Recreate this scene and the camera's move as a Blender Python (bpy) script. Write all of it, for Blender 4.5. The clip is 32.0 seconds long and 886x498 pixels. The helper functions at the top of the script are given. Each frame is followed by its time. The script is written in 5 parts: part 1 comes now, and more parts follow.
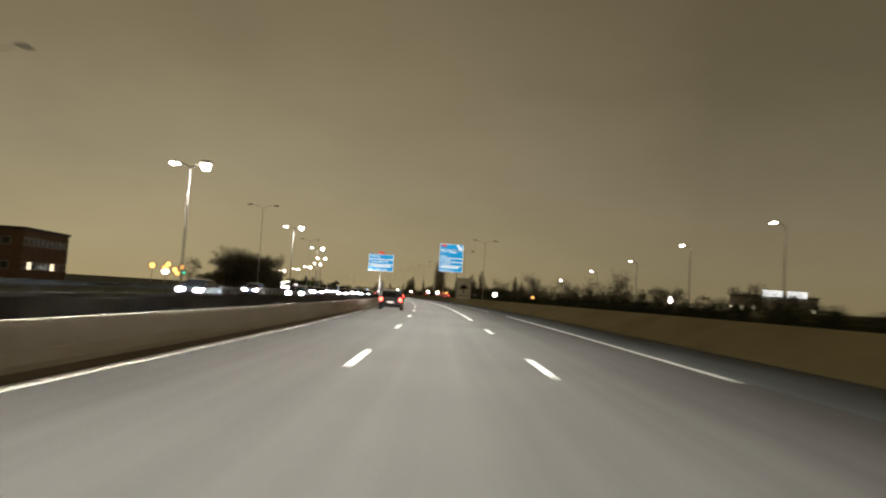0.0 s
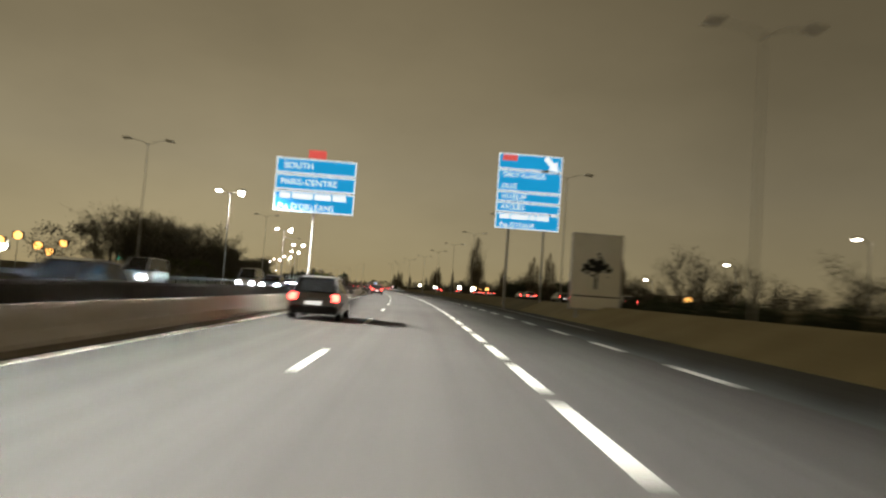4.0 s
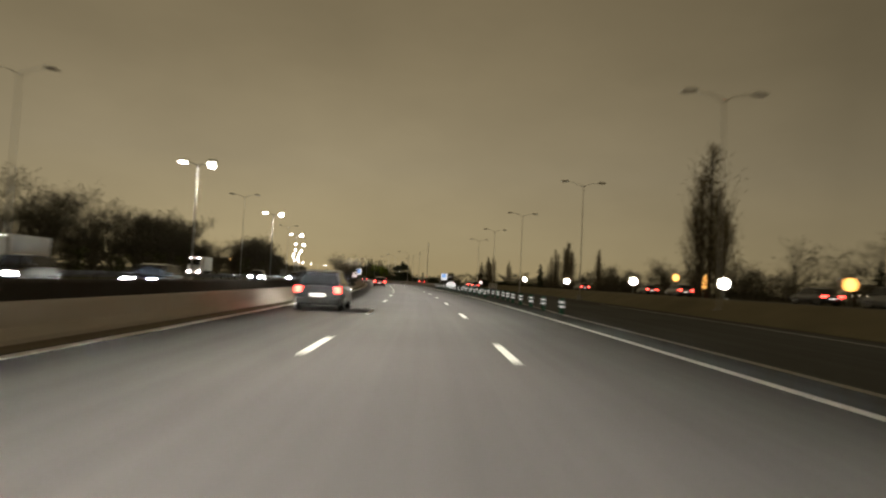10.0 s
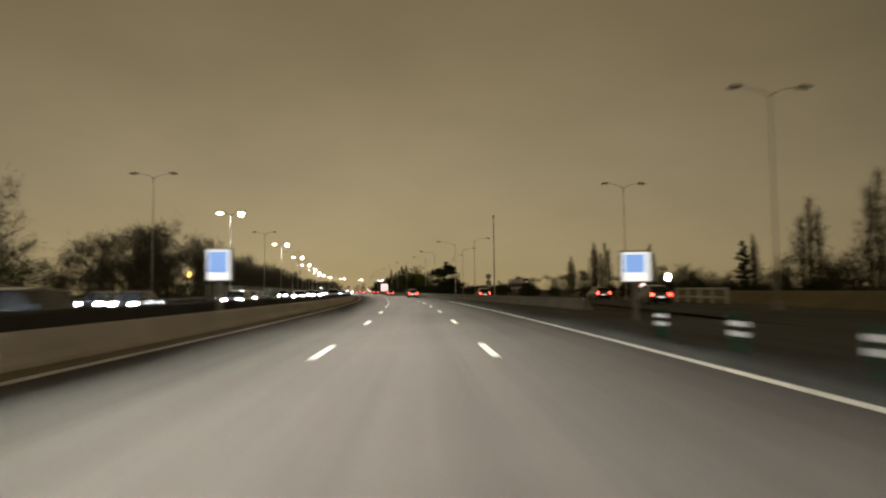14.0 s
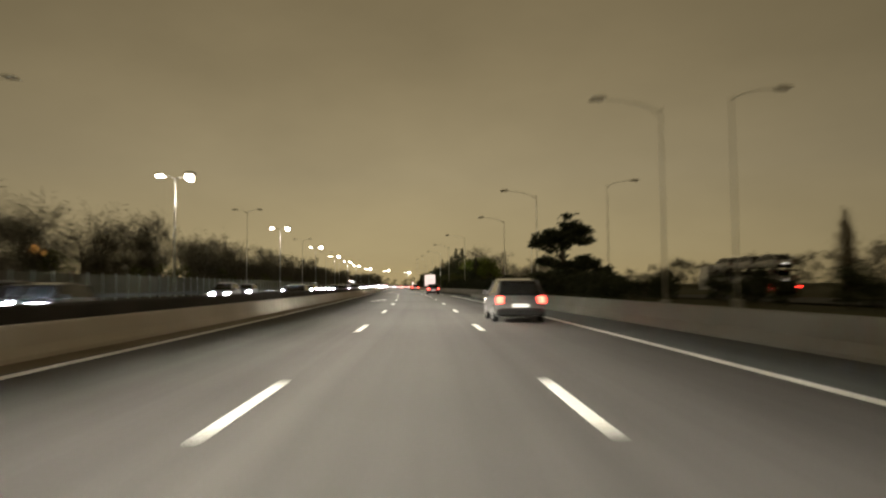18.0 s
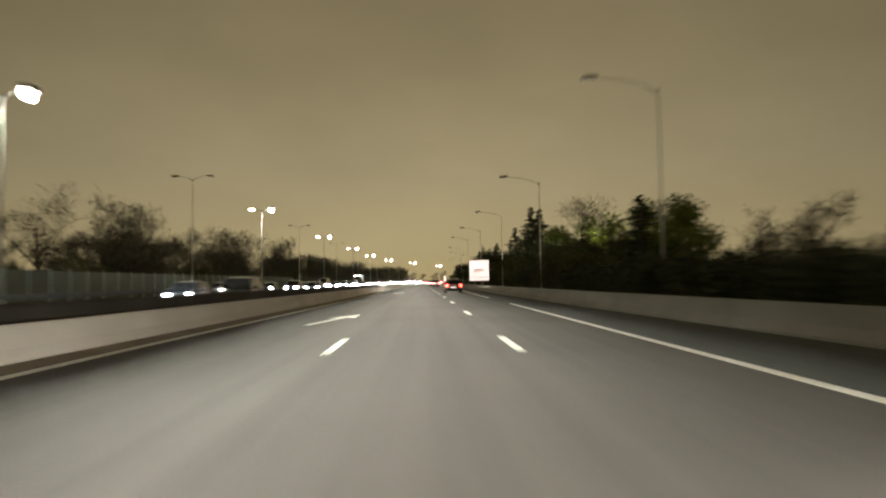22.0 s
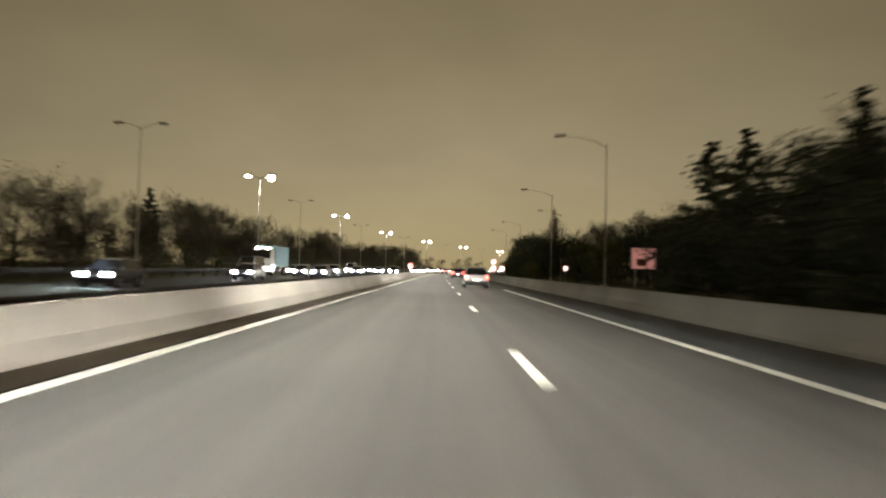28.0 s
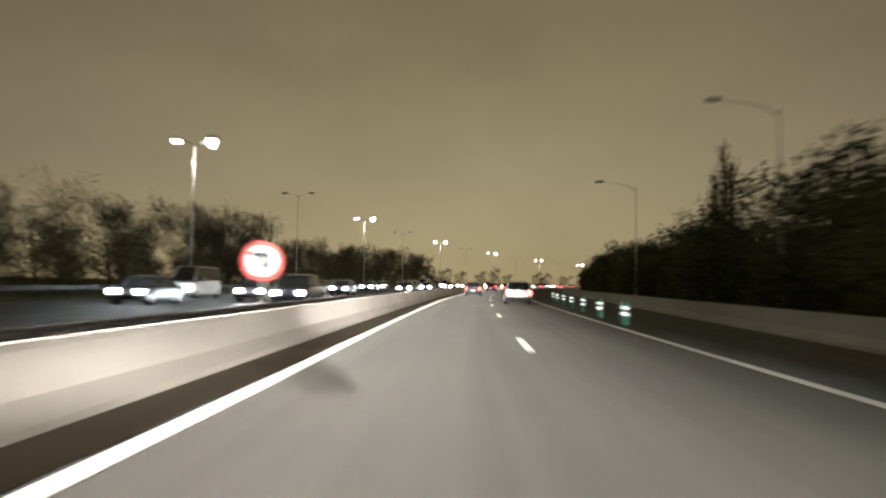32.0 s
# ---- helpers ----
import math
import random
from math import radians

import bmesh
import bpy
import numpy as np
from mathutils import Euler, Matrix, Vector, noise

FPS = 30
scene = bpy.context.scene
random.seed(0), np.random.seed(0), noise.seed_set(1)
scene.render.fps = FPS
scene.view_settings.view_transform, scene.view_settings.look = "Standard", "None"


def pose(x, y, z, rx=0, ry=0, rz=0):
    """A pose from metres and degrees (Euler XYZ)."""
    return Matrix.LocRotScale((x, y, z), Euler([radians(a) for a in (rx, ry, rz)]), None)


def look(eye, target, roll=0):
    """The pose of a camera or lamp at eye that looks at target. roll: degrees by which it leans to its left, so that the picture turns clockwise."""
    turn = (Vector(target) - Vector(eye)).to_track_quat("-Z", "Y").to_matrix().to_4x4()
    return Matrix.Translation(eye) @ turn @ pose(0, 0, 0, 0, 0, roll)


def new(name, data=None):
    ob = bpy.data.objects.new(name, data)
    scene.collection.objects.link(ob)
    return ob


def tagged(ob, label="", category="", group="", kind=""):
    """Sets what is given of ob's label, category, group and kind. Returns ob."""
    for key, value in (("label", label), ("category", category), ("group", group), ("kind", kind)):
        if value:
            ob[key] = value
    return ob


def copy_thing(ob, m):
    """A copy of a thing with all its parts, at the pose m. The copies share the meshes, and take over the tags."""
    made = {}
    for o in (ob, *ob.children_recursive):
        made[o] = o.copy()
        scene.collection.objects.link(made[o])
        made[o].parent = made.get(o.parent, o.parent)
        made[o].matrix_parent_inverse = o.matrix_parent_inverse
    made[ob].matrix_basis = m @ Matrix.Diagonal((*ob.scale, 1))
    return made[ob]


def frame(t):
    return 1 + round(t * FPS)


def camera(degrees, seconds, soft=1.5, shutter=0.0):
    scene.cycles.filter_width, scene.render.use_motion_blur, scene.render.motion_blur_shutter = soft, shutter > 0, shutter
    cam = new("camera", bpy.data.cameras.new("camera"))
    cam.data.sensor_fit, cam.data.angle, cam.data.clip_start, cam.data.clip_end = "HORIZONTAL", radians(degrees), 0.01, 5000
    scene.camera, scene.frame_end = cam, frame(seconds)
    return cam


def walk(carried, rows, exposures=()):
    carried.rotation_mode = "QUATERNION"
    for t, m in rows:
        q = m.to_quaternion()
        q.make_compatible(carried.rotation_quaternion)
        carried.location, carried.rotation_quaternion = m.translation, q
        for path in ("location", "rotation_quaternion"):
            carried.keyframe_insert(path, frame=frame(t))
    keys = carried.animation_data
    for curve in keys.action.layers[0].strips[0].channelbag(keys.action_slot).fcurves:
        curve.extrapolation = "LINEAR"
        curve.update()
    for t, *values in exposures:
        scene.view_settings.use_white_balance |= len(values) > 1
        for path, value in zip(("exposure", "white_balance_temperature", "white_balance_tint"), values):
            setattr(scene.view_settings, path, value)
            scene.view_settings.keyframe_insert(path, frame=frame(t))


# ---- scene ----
# The road follows a gently bending line: curvature (1/m) every 40 m of its length from s = -20.
BEND = [5.3, 6.48, 7.41, 7.43, 7.14, 7.32, 8.13, 8.09, 7.32, 7.22, 7.67, 7.32, 6.48, 5.69, 3.52, 1.11, 0.17, 0.39, 0.32,
        -0.83, -3.49, -7.27, -10.87, -13.54, -15.05, -15.49, -15.06, -13.99, -12.45, -10.61, -8.6, -6.55]
S_GRID = np.arange(-200.0, 1801.0, 1.0)
_k = np.interp(S_GRID, -20 + 40.0 * np.arange(len(BEND)), np.array(BEND) * 1e-4)
_k[S_GRID < -20] = 0.0
_i0 = int(np.argmin(abs(S_GRID + 20)))
_psi = np.concatenate([[0], np.cumsum((_k[1:] + _k[:-1]) / 2)])
_mid = (_psi[1:] + _psi[:-1]) / 2
_x = np.concatenate([[0], np.cumsum(-np.sin(_mid))])
_y = np.concatenate([[0], np.cumsum(np.cos(_mid))])
_x, _y = _x - _x[_i0], _y - _y[_i0]


def at(s, u=0.0):
    """Plan point at s metres along the road and u metres right of the line between middle and right lane, and the heading."""
    a = float(np.interp(s, S_GRID, _psi))
    return float(np.interp(s, S_GRID, _x)) + u * math.cos(a), float(np.interp(s, S_GRID, _y)) + u * math.sin(a), a


def on_road(s, u, z=0.0, turn=0.0):
    x, y, a = at(s, u)
    return pose(x, y, z, 0, 0, math.degrees(a) + turn)


# ---- camera and its way ----
cam = camera(66.6, 32.0, soft=2.2, shutter=1.1)
EYE = 1.274
# seconds, s, u, yaw from the road, pitch, lean
DRIVE = [
    (0.0, -15.18, -1.96, 0.42, 3.96, -3.44), (1.0, 10.98, -2.01, -0.08, 3.8, -2.73), (2.0, 37.65, -1.88, -4.23, 1.96, -0.92),
    (3.0, 64.01, -1.77, -2.51, 3.24, -2.93), (6.0, 143.11, -1.64, -1.05, 3.64, -3.28), (7.0, 168.41, -1.61, -1.06, 3.25, -2.73),
    (8.0, 195.13, -1.63, -0.77, 2.81, -2.7), (9.0, 221.03, -1.74, -1.38, 2.93, -2.58), (10.0, 245.41, -1.5, -0.82, 2.73, -2.73),
    (11.0, 271.98, -1.27, -1.4, 3.09, -1.96), (12.0, 296.2, -1.23, -1.2, 3.49, -1.18), (13.0, 322.68, -1.31, -1.65, 2.79, -0.73),
    (14.0, 347.47, -1.37, -1.41, 3.5, 0.63), (17.0, 420.06, -1.45, -1.82, 3.97, -0.33), (18.0, 445.56, -1.54, -1.01, 3.07, 0.42),
    (19.0, 470.45, -1.74, -0.99, 2.07, 1.53), (20.0, 495.1, -1.77, -2.31, 2.41, 1.9), (21.0, 519.76, -1.64, -1.33, 1.94, 1.6),
    (22.0, 543.27, -1.7, -1.45, 2.7, 0.83), (23.0, 567.9, -1.62, -0.9, 1.43, 0.38), (24.0, 592.64, -1.69, -0.45, 2.02, -0.25),
    (25.0, 615.18, -1.77, -0.62, 2.22, -1.76), (28.0, 690.88, -1.26, -0.6, 1.71, -1.25), (29.0, 714.96, -1.33, 0.17, 2.24, -1.13),
    (30.0, 739.85, -1.4, 0.8, 3.27, -0.96), (31.0, 764.37, -1.36, 0.92, 2.69, -0.25), (32.0, 789.4, -1.27, 1.77, 2.91, -0.9)]


def eye_pose(s, u, yaw, pitch, lean):
    x, y, a = at(s, u)
    yaw, pitch, lean = a + radians(yaw), radians(pitch), radians(lean)
    ahead = Vector((-math.sin(yaw) * math.cos(pitch), math.cos(yaw) * math.cos(pitch), math.sin(pitch)))
    side = Vector((math.cos(yaw), math.sin(yaw), 0))
    top = side.cross(ahead)
    side, top = side * math.cos(lean) - top * math.sin(lean), top * math.cos(lean) + side * math.sin(lean)
    m = Matrix((side, top, -ahead)).transposed().to_4x4()
    m.translation = (x, y, EYE)
    return m


# the picture's white balance drifts a little warmer in the middle of the way
walk(cam, [(t, eye_pose(*row)) for t, *row in DRIVE],
     exposures=[(0.0, 0.0, 6450, 8), (7.0, 0.0, 6400, 7), (10.0, 0.0, 6600, 9), (14.0, 0.0, 6900, 9), (18.0, 0.05, 6900, 7), (21.0, 0.14, 6850, 5), (25.0, 0.12, 6850, 6), (28.0, 0.1, 6650, 7), (32.0, 0.05, 6500, 8)])

# ---- sky and light ----
world = bpy.data.worlds.new("night_sky")
scene.world = world
world.use_nodes = True
_n, _l = world.node_tree.nodes, world.node_tree.links
_bg = _n["Background"]
_tc = _n.new("ShaderNodeTexCoord")
_sep = _n.new("ShaderNodeSeparateXYZ")
_l.new(_tc.outputs["Generated"], _sep.inputs[0])
_ramp = _n.new("ShaderNodeValToRGB")
_ramp.color_ramp.elements[0].position = 0.0
_ramp.color_ramp.elements[0].color = (0.335, 0.26, 0.135, 1)
_ramp.color_ramp.elements[1].position = 0.55
_ramp.color_ramp.elements[1].color = (0.135, 0.104, 0.058, 1)
for _p, _c in ((0.05, (0.33, 0.266, 0.15)), (0.16, (0.265, 0.218, 0.135)), (0.30, (0.195, 0.157, 0.093))):
    _e = _ramp.color_ramp.elements.new(_p)
    _e.color = (*_c, 1)
_l.new(_sep.outputs["Z"], _ramp.inputs[0])
_map = _n.new("ShaderNodeMapping")
_map.inputs["Scale"].default_value = (1.4, 1.4, 3.0)
_l.new(_tc.outputs["Generated"], _map.inputs[0])
_cl = _n.new("ShaderNodeTexNoise")
_cl.inputs["Scale"].default_value, _cl.inputs["Detail"].default_value, _cl.inputs["Roughness"].default_value = 1.6, 5.0, 0.55
_l.new(_map.outputs[0], _cl.inputs["Vector"])
_cr = _n.new("ShaderNodeMapRange")
_cr.inputs["From Min"].default_value, _cr.inputs["From Max"].default_value = 0.3, 0.7
_cr.inputs["To Min"].default_value, _cr.inputs["To Max"].default_value = 0.9, 1.1
_l.new(_cl.outputs["Fac"], _cr.inputs["Value"])
_mx = _n.new("ShaderNodeMix")
_mx.data_type, _mx.blend_type = "RGBA", "MULTIPLY"
_mx.inputs["Factor"].default_value = 1.0
_l.new(_ramp.outputs[0], _mx.inputs[6])
_l.new(_cr.outputs[0], _mx.inputs[7])
# the sky is brighter along the road, dimmer to the sides; the unseen glow behind is added
_dot = _n.new("ShaderNodeVectorMath")
_dot.operation = "DOT_PRODUCT"
_l.new(_tc.outputs["Generated"], _dot.inputs[0])
_dot.inputs[1].default_value = (-0.4, 0.894, 0.2)
_abs = _n.new("ShaderNodeMath")
_abs.operation = "ABSOLUTE"
_l.new(_dot.outputs["Value"], _abs.inputs[0])
_gl = _n.new("ShaderNodeMapRange")
_gl.inputs["From Min"].default_value, _gl.inputs["From Max"].default_value = 0.72, 1.0
_gl.inputs["To Min"].default_value, _gl.inputs["To Max"].default_value = 0.66, 1.16
_l.new(_abs.outputs[0], _gl.inputs["Value"])
_m2 = _n.new("ShaderNodeMix")
_m2.data_type, _m2.blend_type = "RGBA", "MULTIPLY"
_m2.inputs["Factor"].default_value = 1.0
_l.new(_mx.outputs[2], _m2.inputs[6])
_l.new(_gl.outputs[0], _m2.inputs[7])
_l.new(_m2.outputs[2], _bg.inputs["Color"])
_bg.inputs["Strength"].default_value = 1.0
LAMP_WATTS = 320000.0


# ---- materials ----
def stuff_mat(name, colour, colour2=None, rough=0.8, scale=3.0, metal=0.0, bump=0.0, fine=40.0, island=False, per_object=0.0, spec=0.3):
    """A surface with two scales of variation: broad stains and fine grain, with relief."""
    m = bpy.data.materials.new(name)
    m.use_nodes = True
    n, l = m.node_tree.nodes, m.node_tree.links
    b = n["Principled BSDF"]
    b.inputs["Roughness"].default_value, b.inputs["Metallic"].default_value = rough, metal
    b.inputs["Specular IOR Level"].default_value = spec
    tc = n.new("ShaderNodeTexCoord")
    big, small = n.new("ShaderNodeTexNoise"), n.new("ShaderNodeTexNoise")
    big.inputs["Scale"].default_value, big.inputs["Detail"].default_value = scale, 4
    small.inputs["Scale"].default_value, small.inputs["Detail"].default_value = fine, 3
    for t in (big, small):
        l.new(tc.outputs["Object"], t.inputs["Vector"])
    c2 = colour2 or tuple(c * 0.6 for c in colour)
    mix = n.new("ShaderNodeMix")
    mix.data_type = "RGBA"
    mix.inputs[6].default_value, mix.inputs[7].default_value = (*c2, 1), (*colour, 1)
    add = n.new("ShaderNodeMath")
    add.operation = "MULTIPLY_ADD"
    l.new(small.outputs["Fac"], add.inputs[0])
    add.inputs[1].default_value = 0.7
    sub = n.new("ShaderNodeMath")
    sub.operation = "MULTIPLY_ADD"
    l.new(big.outputs["Fac"], sub.inputs[0])
    sub.inputs[1].default_value, sub.inputs[2].default_value = 1.5, -0.6
    l.new(sub.outputs[0], add.inputs[2])
    add.use_clamp = True
    last = add.outputs[0]
    if island or per_object:
        r = n.new("ShaderNodeNewGeometry") if island else n.new("ShaderNodeObjectInfo")
        m2 = n.new("ShaderNodeMath")
        m2.operation = "MULTIPLY_ADD"
        l.new(r.outputs["Random Per Island" if island else "Random"], m2.inputs[0])
        m2.inputs[1].default_value = per_object or 0.6
        m3 = n.new("ShaderNodeMath")
        m3.operation = "MULTIPLY"
        m3.inputs[1].default_value = 1 - (per_object or 0.6) * 0.5
        l.new(last, m3.inputs[0])
        l.new(m3.outputs[0], m2.inputs[2])
        m2.use_clamp = True
        last = m2.outputs[0]
    l.new(last, mix.inputs["Factor"])
    l.new(mix.outputs[2], b.inputs["Base Color"])
    if bump:
        bp = n.new("ShaderNodeBump")
        bp.inputs["Strength"].default_value, bp.inputs["Distance"].default_value = bump, 0.01
        l.new(small.outputs["Fac"], bp.inputs["Height"])
        l.new(bp.outputs[0], b.inputs["Normal"])
    return m


def glow_mat(name, colour, strength, base=(0.8, 0.8, 0.8)):
    m = bpy.data.materials.new(name)
    m.use_nodes = True
    b = m.node_tree.nodes["Principled BSDF"]
    b.inputs["Base Color"].default_value = (*base, 1)
    b.inputs["Emission Color"].default_value, b.inputs["Emission Strength"].default_value = (*colour, 1), strength
    b.inputs["Roughness"].default_value = 0.4
    return m


def asphalt_mat(name, colour, colour2):
    """Worn asphalt: aggregate grain, lengthwise wheel tracks and blotches."""
    m = stuff_mat(name, colour, colour2, rough=0.9, scale=0.12, bump=0.35, fine=55.0, spec=0.12)
    n, l = m.node_tree.nodes, m.node_tree.links
    uv = n.new("ShaderNodeUVMap")
    uv.uv_map = "UVMap"
    mp = n.new("ShaderNodeMapping")
    mp.inputs["Scale"].default_value = (0.9, 0.012, 1)
    l.new(uv.outputs[0], mp.inputs[0])
    t = n.new("ShaderNodeTexNoise")
    t.inputs["Scale"].default_value, t.inputs["Detail"].default_value = 1.6, 4
    l.new(mp.outputs[0], t.inputs["Vector"])
    rng = n.new("ShaderNodeMapRange")
    rng.inputs["From Min"].default_value, rng.inputs["From Max"].default_value = 0.3, 0.7
    rng.inputs["To Min"].default_value, rng.inputs["To Max"].default_value = 0.84, 1.1
    l.new(t.outputs["Fac"], rng.inputs["Value"])
    b = n["Principled BSDF"]
    src = b.inputs["Base Color"].links[0].from_socket
    mul = n.new("ShaderNodeMix")
    mul.data_type, mul.blend_type = "RGBA", "MULTIPLY"
    mul.inputs["Factor"].default_value = 1.0
    l.new(src, mul.inputs[6])
    l.new(rng.outputs[0], mul.inputs[7])
    l.new(mul.outputs[2], b.inputs["Base Color"])
    return m


ASPHALT = asphalt_mat("worn asphalt", (0.118, 0.112, 0.106), (0.078, 0.075, 0.071))
ASPHALT2 = asphalt_mat("cool grey asphalt", (0.138, 0.146, 0.144), (0.09, 0.096, 0.095))
PAINT = stuff_mat("road paint", (0.85, 0.84, 0.8), (0.62, 0.6, 0.56), rough=0.6, scale=1.5, fine=30, bump=0.2)
PAINT_OLD = stuff_mat("worn road paint", (0.6, 0.59, 0.56), (0.32, 0.31, 0.29), rough=0.65, scale=1.2, fine=25, bump=0.2)
CONCRETE = stuff_mat("concrete", (0.72, 0.675, 0.62), (0.5, 0.47, 0.43), rough=0.85, scale=0.35, fine=14, bump=0.4)
CONCRETE_GREY = stuff_mat("grey concrete", (0.42, 0.42, 0.40), (0.27, 0.27, 0.25), rough=0.85, scale=0.4, fine=14, bump=0.4)
DARK_WALL = stuff_mat("dark concrete", (0.075, 0.07, 0.062), (0.035, 0.033, 0.03), rough=0.9, scale=0.5, fine=12, bump=0.4)
GRASS = stuff_mat("winter grass", (0.085, 0.085, 0.035), (0.04, 0.042, 0.02), rough=0.95, scale=0.15, fine=4, bump=0.6)
VERGE = stuff_mat("verge earth", (0.27, 0.235, 0.14), (0.15, 0.13, 0.078), rough=0.95, scale=0.3, fine=9, bump=0.6)
DIRT = stuff_mat("roadside dirt", (0.3, 0.26, 0.205), (0.17, 0.145, 0.115), rough=0.95, scale=0.6, fine=12, bump=0.5)
DRY_GRASS = stuff_mat("dry grass bank", (0.42, 0.36, 0.2), (0.25, 0.21, 0.115), rough=0.95, scale=0.35, fine=7, bump=0.7)
STEEL = stuff_mat("galvanised steel", (0.46, 0.46, 0.44), (0.33, 0.33, 0.31), rough=0.5, scale=2, fine=30, metal=0.35)
LENS = glow_mat("lamp lens", (1.0, 0.94, 0.80), 50.0)
BRIGHT_LENS = glow_mat("projector lamp lens", (1.0, 0.95, 0.82), 65.0)
AMBER_LENS = glow_mat("amber lamp lens", (1.0, 0.45, 0.1), 3.5)
# paler copy of the steel: haze over the unlit poles is in its colour
PALE_STEEL = stuff_mat("steel paled by haze", (0.74, 0.71, 0.64), (0.6, 0.58, 0.52), rough=0.6, scale=2, fine=30)
DEAD_LENS = stuff_mat("unlit lamp lens", (0.55, 0.52, 0.45), (0.4, 0.38, 0.33), rough=0.25)
BARK = stuff_mat("bark", (0.14, 0.118, 0.088), (0.07, 0.058, 0.044), rough=0.95, scale=3, fine=30, bump=0.6)
TWIGS = stuff_mat("bare twigs", (0.13, 0.116, 0.085), (0.052, 0.047, 0.034), rough=0.95, scale=1.0, fine=8, island=True)
POPLAR_TWIGS = stuff_mat("poplar twigs", (0.3, 0.24, 0.14), (0.15, 0.12, 0.07), rough=0.95, scale=1.0, fine=8, island=True)
NEEDLES = stuff_mat("dark needles", (0.06, 0.07, 0.04), (0.025, 0.032, 0.017), rough=0.9, scale=1.0, fine=8, island=True)
LEAVES = stuff_mat("evergreen leaves", (0.11, 0.12, 0.04), (0.04, 0.048, 0.018), rough=0.85, scale=1.0, fine=8, island=True)


def translucent_leaf_mat(name, colour, colour2):
    """Thin leaves that let a part of the light behind them through."""
    m = stuff_mat(name, colour, colour2, rough=0.8, scale=1.0, fine=8, island=True)
    n, l = m.node_tree.nodes, m.node_tree.links
    b, out = n["Principled BSDF"], n["Material Output"]
    tr, mx = n.new("ShaderNodeBsdfTranslucent"), n.new("ShaderNodeMixShader")
    l.new(b.inputs["Base Color"].links[0].from_socket, tr.inputs["Color"])
    mx.inputs[0].default_value = 0.5
    l.new(b.outputs[0], mx.inputs[1])
    l.new(tr.outputs[0], mx.inputs[2])
    l.new(mx.outputs[0], out.inputs["Surface"])
    return m


GREEN_LEAVES = translucent_leaf_mat("thin green leaves", (0.17, 0.21, 0.04), (0.09, 0.12, 0.025))
YELLOW_LEAVES = stuff_mat("yellow blossom", (0.55, 0.45, 0.04), (0.3, 0.27, 0.04), rough=0.85, scale=1.0, fine=8, island=True)


# ---- builders ----
def mesh_of(name, verts, faces, mat=None, smooth=False, uvs=None):
    me = bpy.data.meshes.new(name)
    me.from_pydata([tuple(map(float, v)) for v in verts], [], [tuple(map(int, q)) for q in faces])
    if uvs is not None:
        lay = me.uv_layers.new(name="UVMap")
        for lp in me.loops:
            lay.data[lp.index].uv = uvs[lp.vertex_index]
    if mat:
        me.materials.append(mat)
    if smooth:
        me.polygons.foreach_set("use_smooth", [True] * len(me.polygons))
    me.update()
    return me


def part(name, me, parent=None, label="", m=None):
    ob = new(name, me)
    if parent:
        ob.parent = parent
    if m is not None:
        ob.matrix_basis = m
    if label:
        tagged(ob, label)
    return ob


class Shape:
    """Collects vertices and faces of one mesh."""

    def __init__(self):
        self.v, self.f = [], []

    def box(self, x0, x1, y0, y1, z0, z1, bevel=0.0):
        b = min(bevel, (x1 - x0) / 2.01, (y1 - y0) / 2.01, (z1 - z0) / 2.01)
        if b <= 0:
            k = len(self.v)
            self.v += [(x, y, z) for z in (z0, z1) for y in (y0, y1) for x in (x0, x1)]
            self.f += [tuple(k + i for i in q) for q in ((0, 2, 3, 1), (4, 5, 7, 6), (0, 1, 5, 4), (2, 6, 7, 3), (0, 4, 6, 2), (1, 3, 7, 5))]
            return self
        ring = [(x0 + b, y0), (x1 - b, y0), (x1, y0 + b), (x1, y1 - b), (x1 - b, y1), (x0 + b, y1), (x0, y1 - b), (x0, y0 + b)]
        cx, cy = (x0 + x1) / 2, (y0 + y1) / 2
        fx, fy = 1 - 2 * b / (x1 - x0), 1 - 2 * b / (y1 - y0)
        inner = [(cx + (x - cx) * fx, cy + (y - cy) * fy) for x, y in ring]
        return self.loft([[(*p, z0) for p in inner], [(*p, z0 + b) for p in ring], [(*p, z1 - b) for p in ring], [(*p, z1) for p in inner]])

    def loft(self, rings, cap=True, closed=True):
        k, n = len(self.v), len(rings[0])
        for r in rings:
            self.v += r
        for j in range(len(rings) - 1):
            for i in range(n if closed else n - 1):
                a, b = k + j * n + i, k + j * n + (i + 1) % n
                self.f.append((a, b, b + n, a + n))
        if cap:
            self.f.append(tuple(k + i for i in reversed(range(n))))
            self.f.append(tuple(k + (len(rings) - 1) * n + i for i in range(n)))
        return self

    def tube(self, pts, radii, sides=8, cap=True):
        rings = []
        for j, p in enumerate(pts):
            p = Vector(p)
            d = (Vector(pts[min(j + 1, len(pts) - 1)]) - Vector(pts[max(j - 1, 0)])).normalized()
            a = d.cross(Vector((0, 0, 1))) if abs(d.z) < 0.95 else d.cross(Vector((0, 1, 0)))
            a.normalize()
            b = d.cross(a)
            rings.append([tuple(p + radii[j] * (a * math.cos(q) + b * math.sin(q))) for q in (math.tau * i / sides for i in range(sides))])
        return self.loft(rings, cap)

    def disc(self, centre, r, axis, depth, sides=24):
        c, ax = Vector(centre), Vector(axis).normalized()
        return self.tube([c - ax * depth / 2, c + ax * depth / 2], [r, r], sides)

    def mesh(self, name, mat, smooth=False):
        return mesh_of(name, self.v, self.f, mat, smooth)


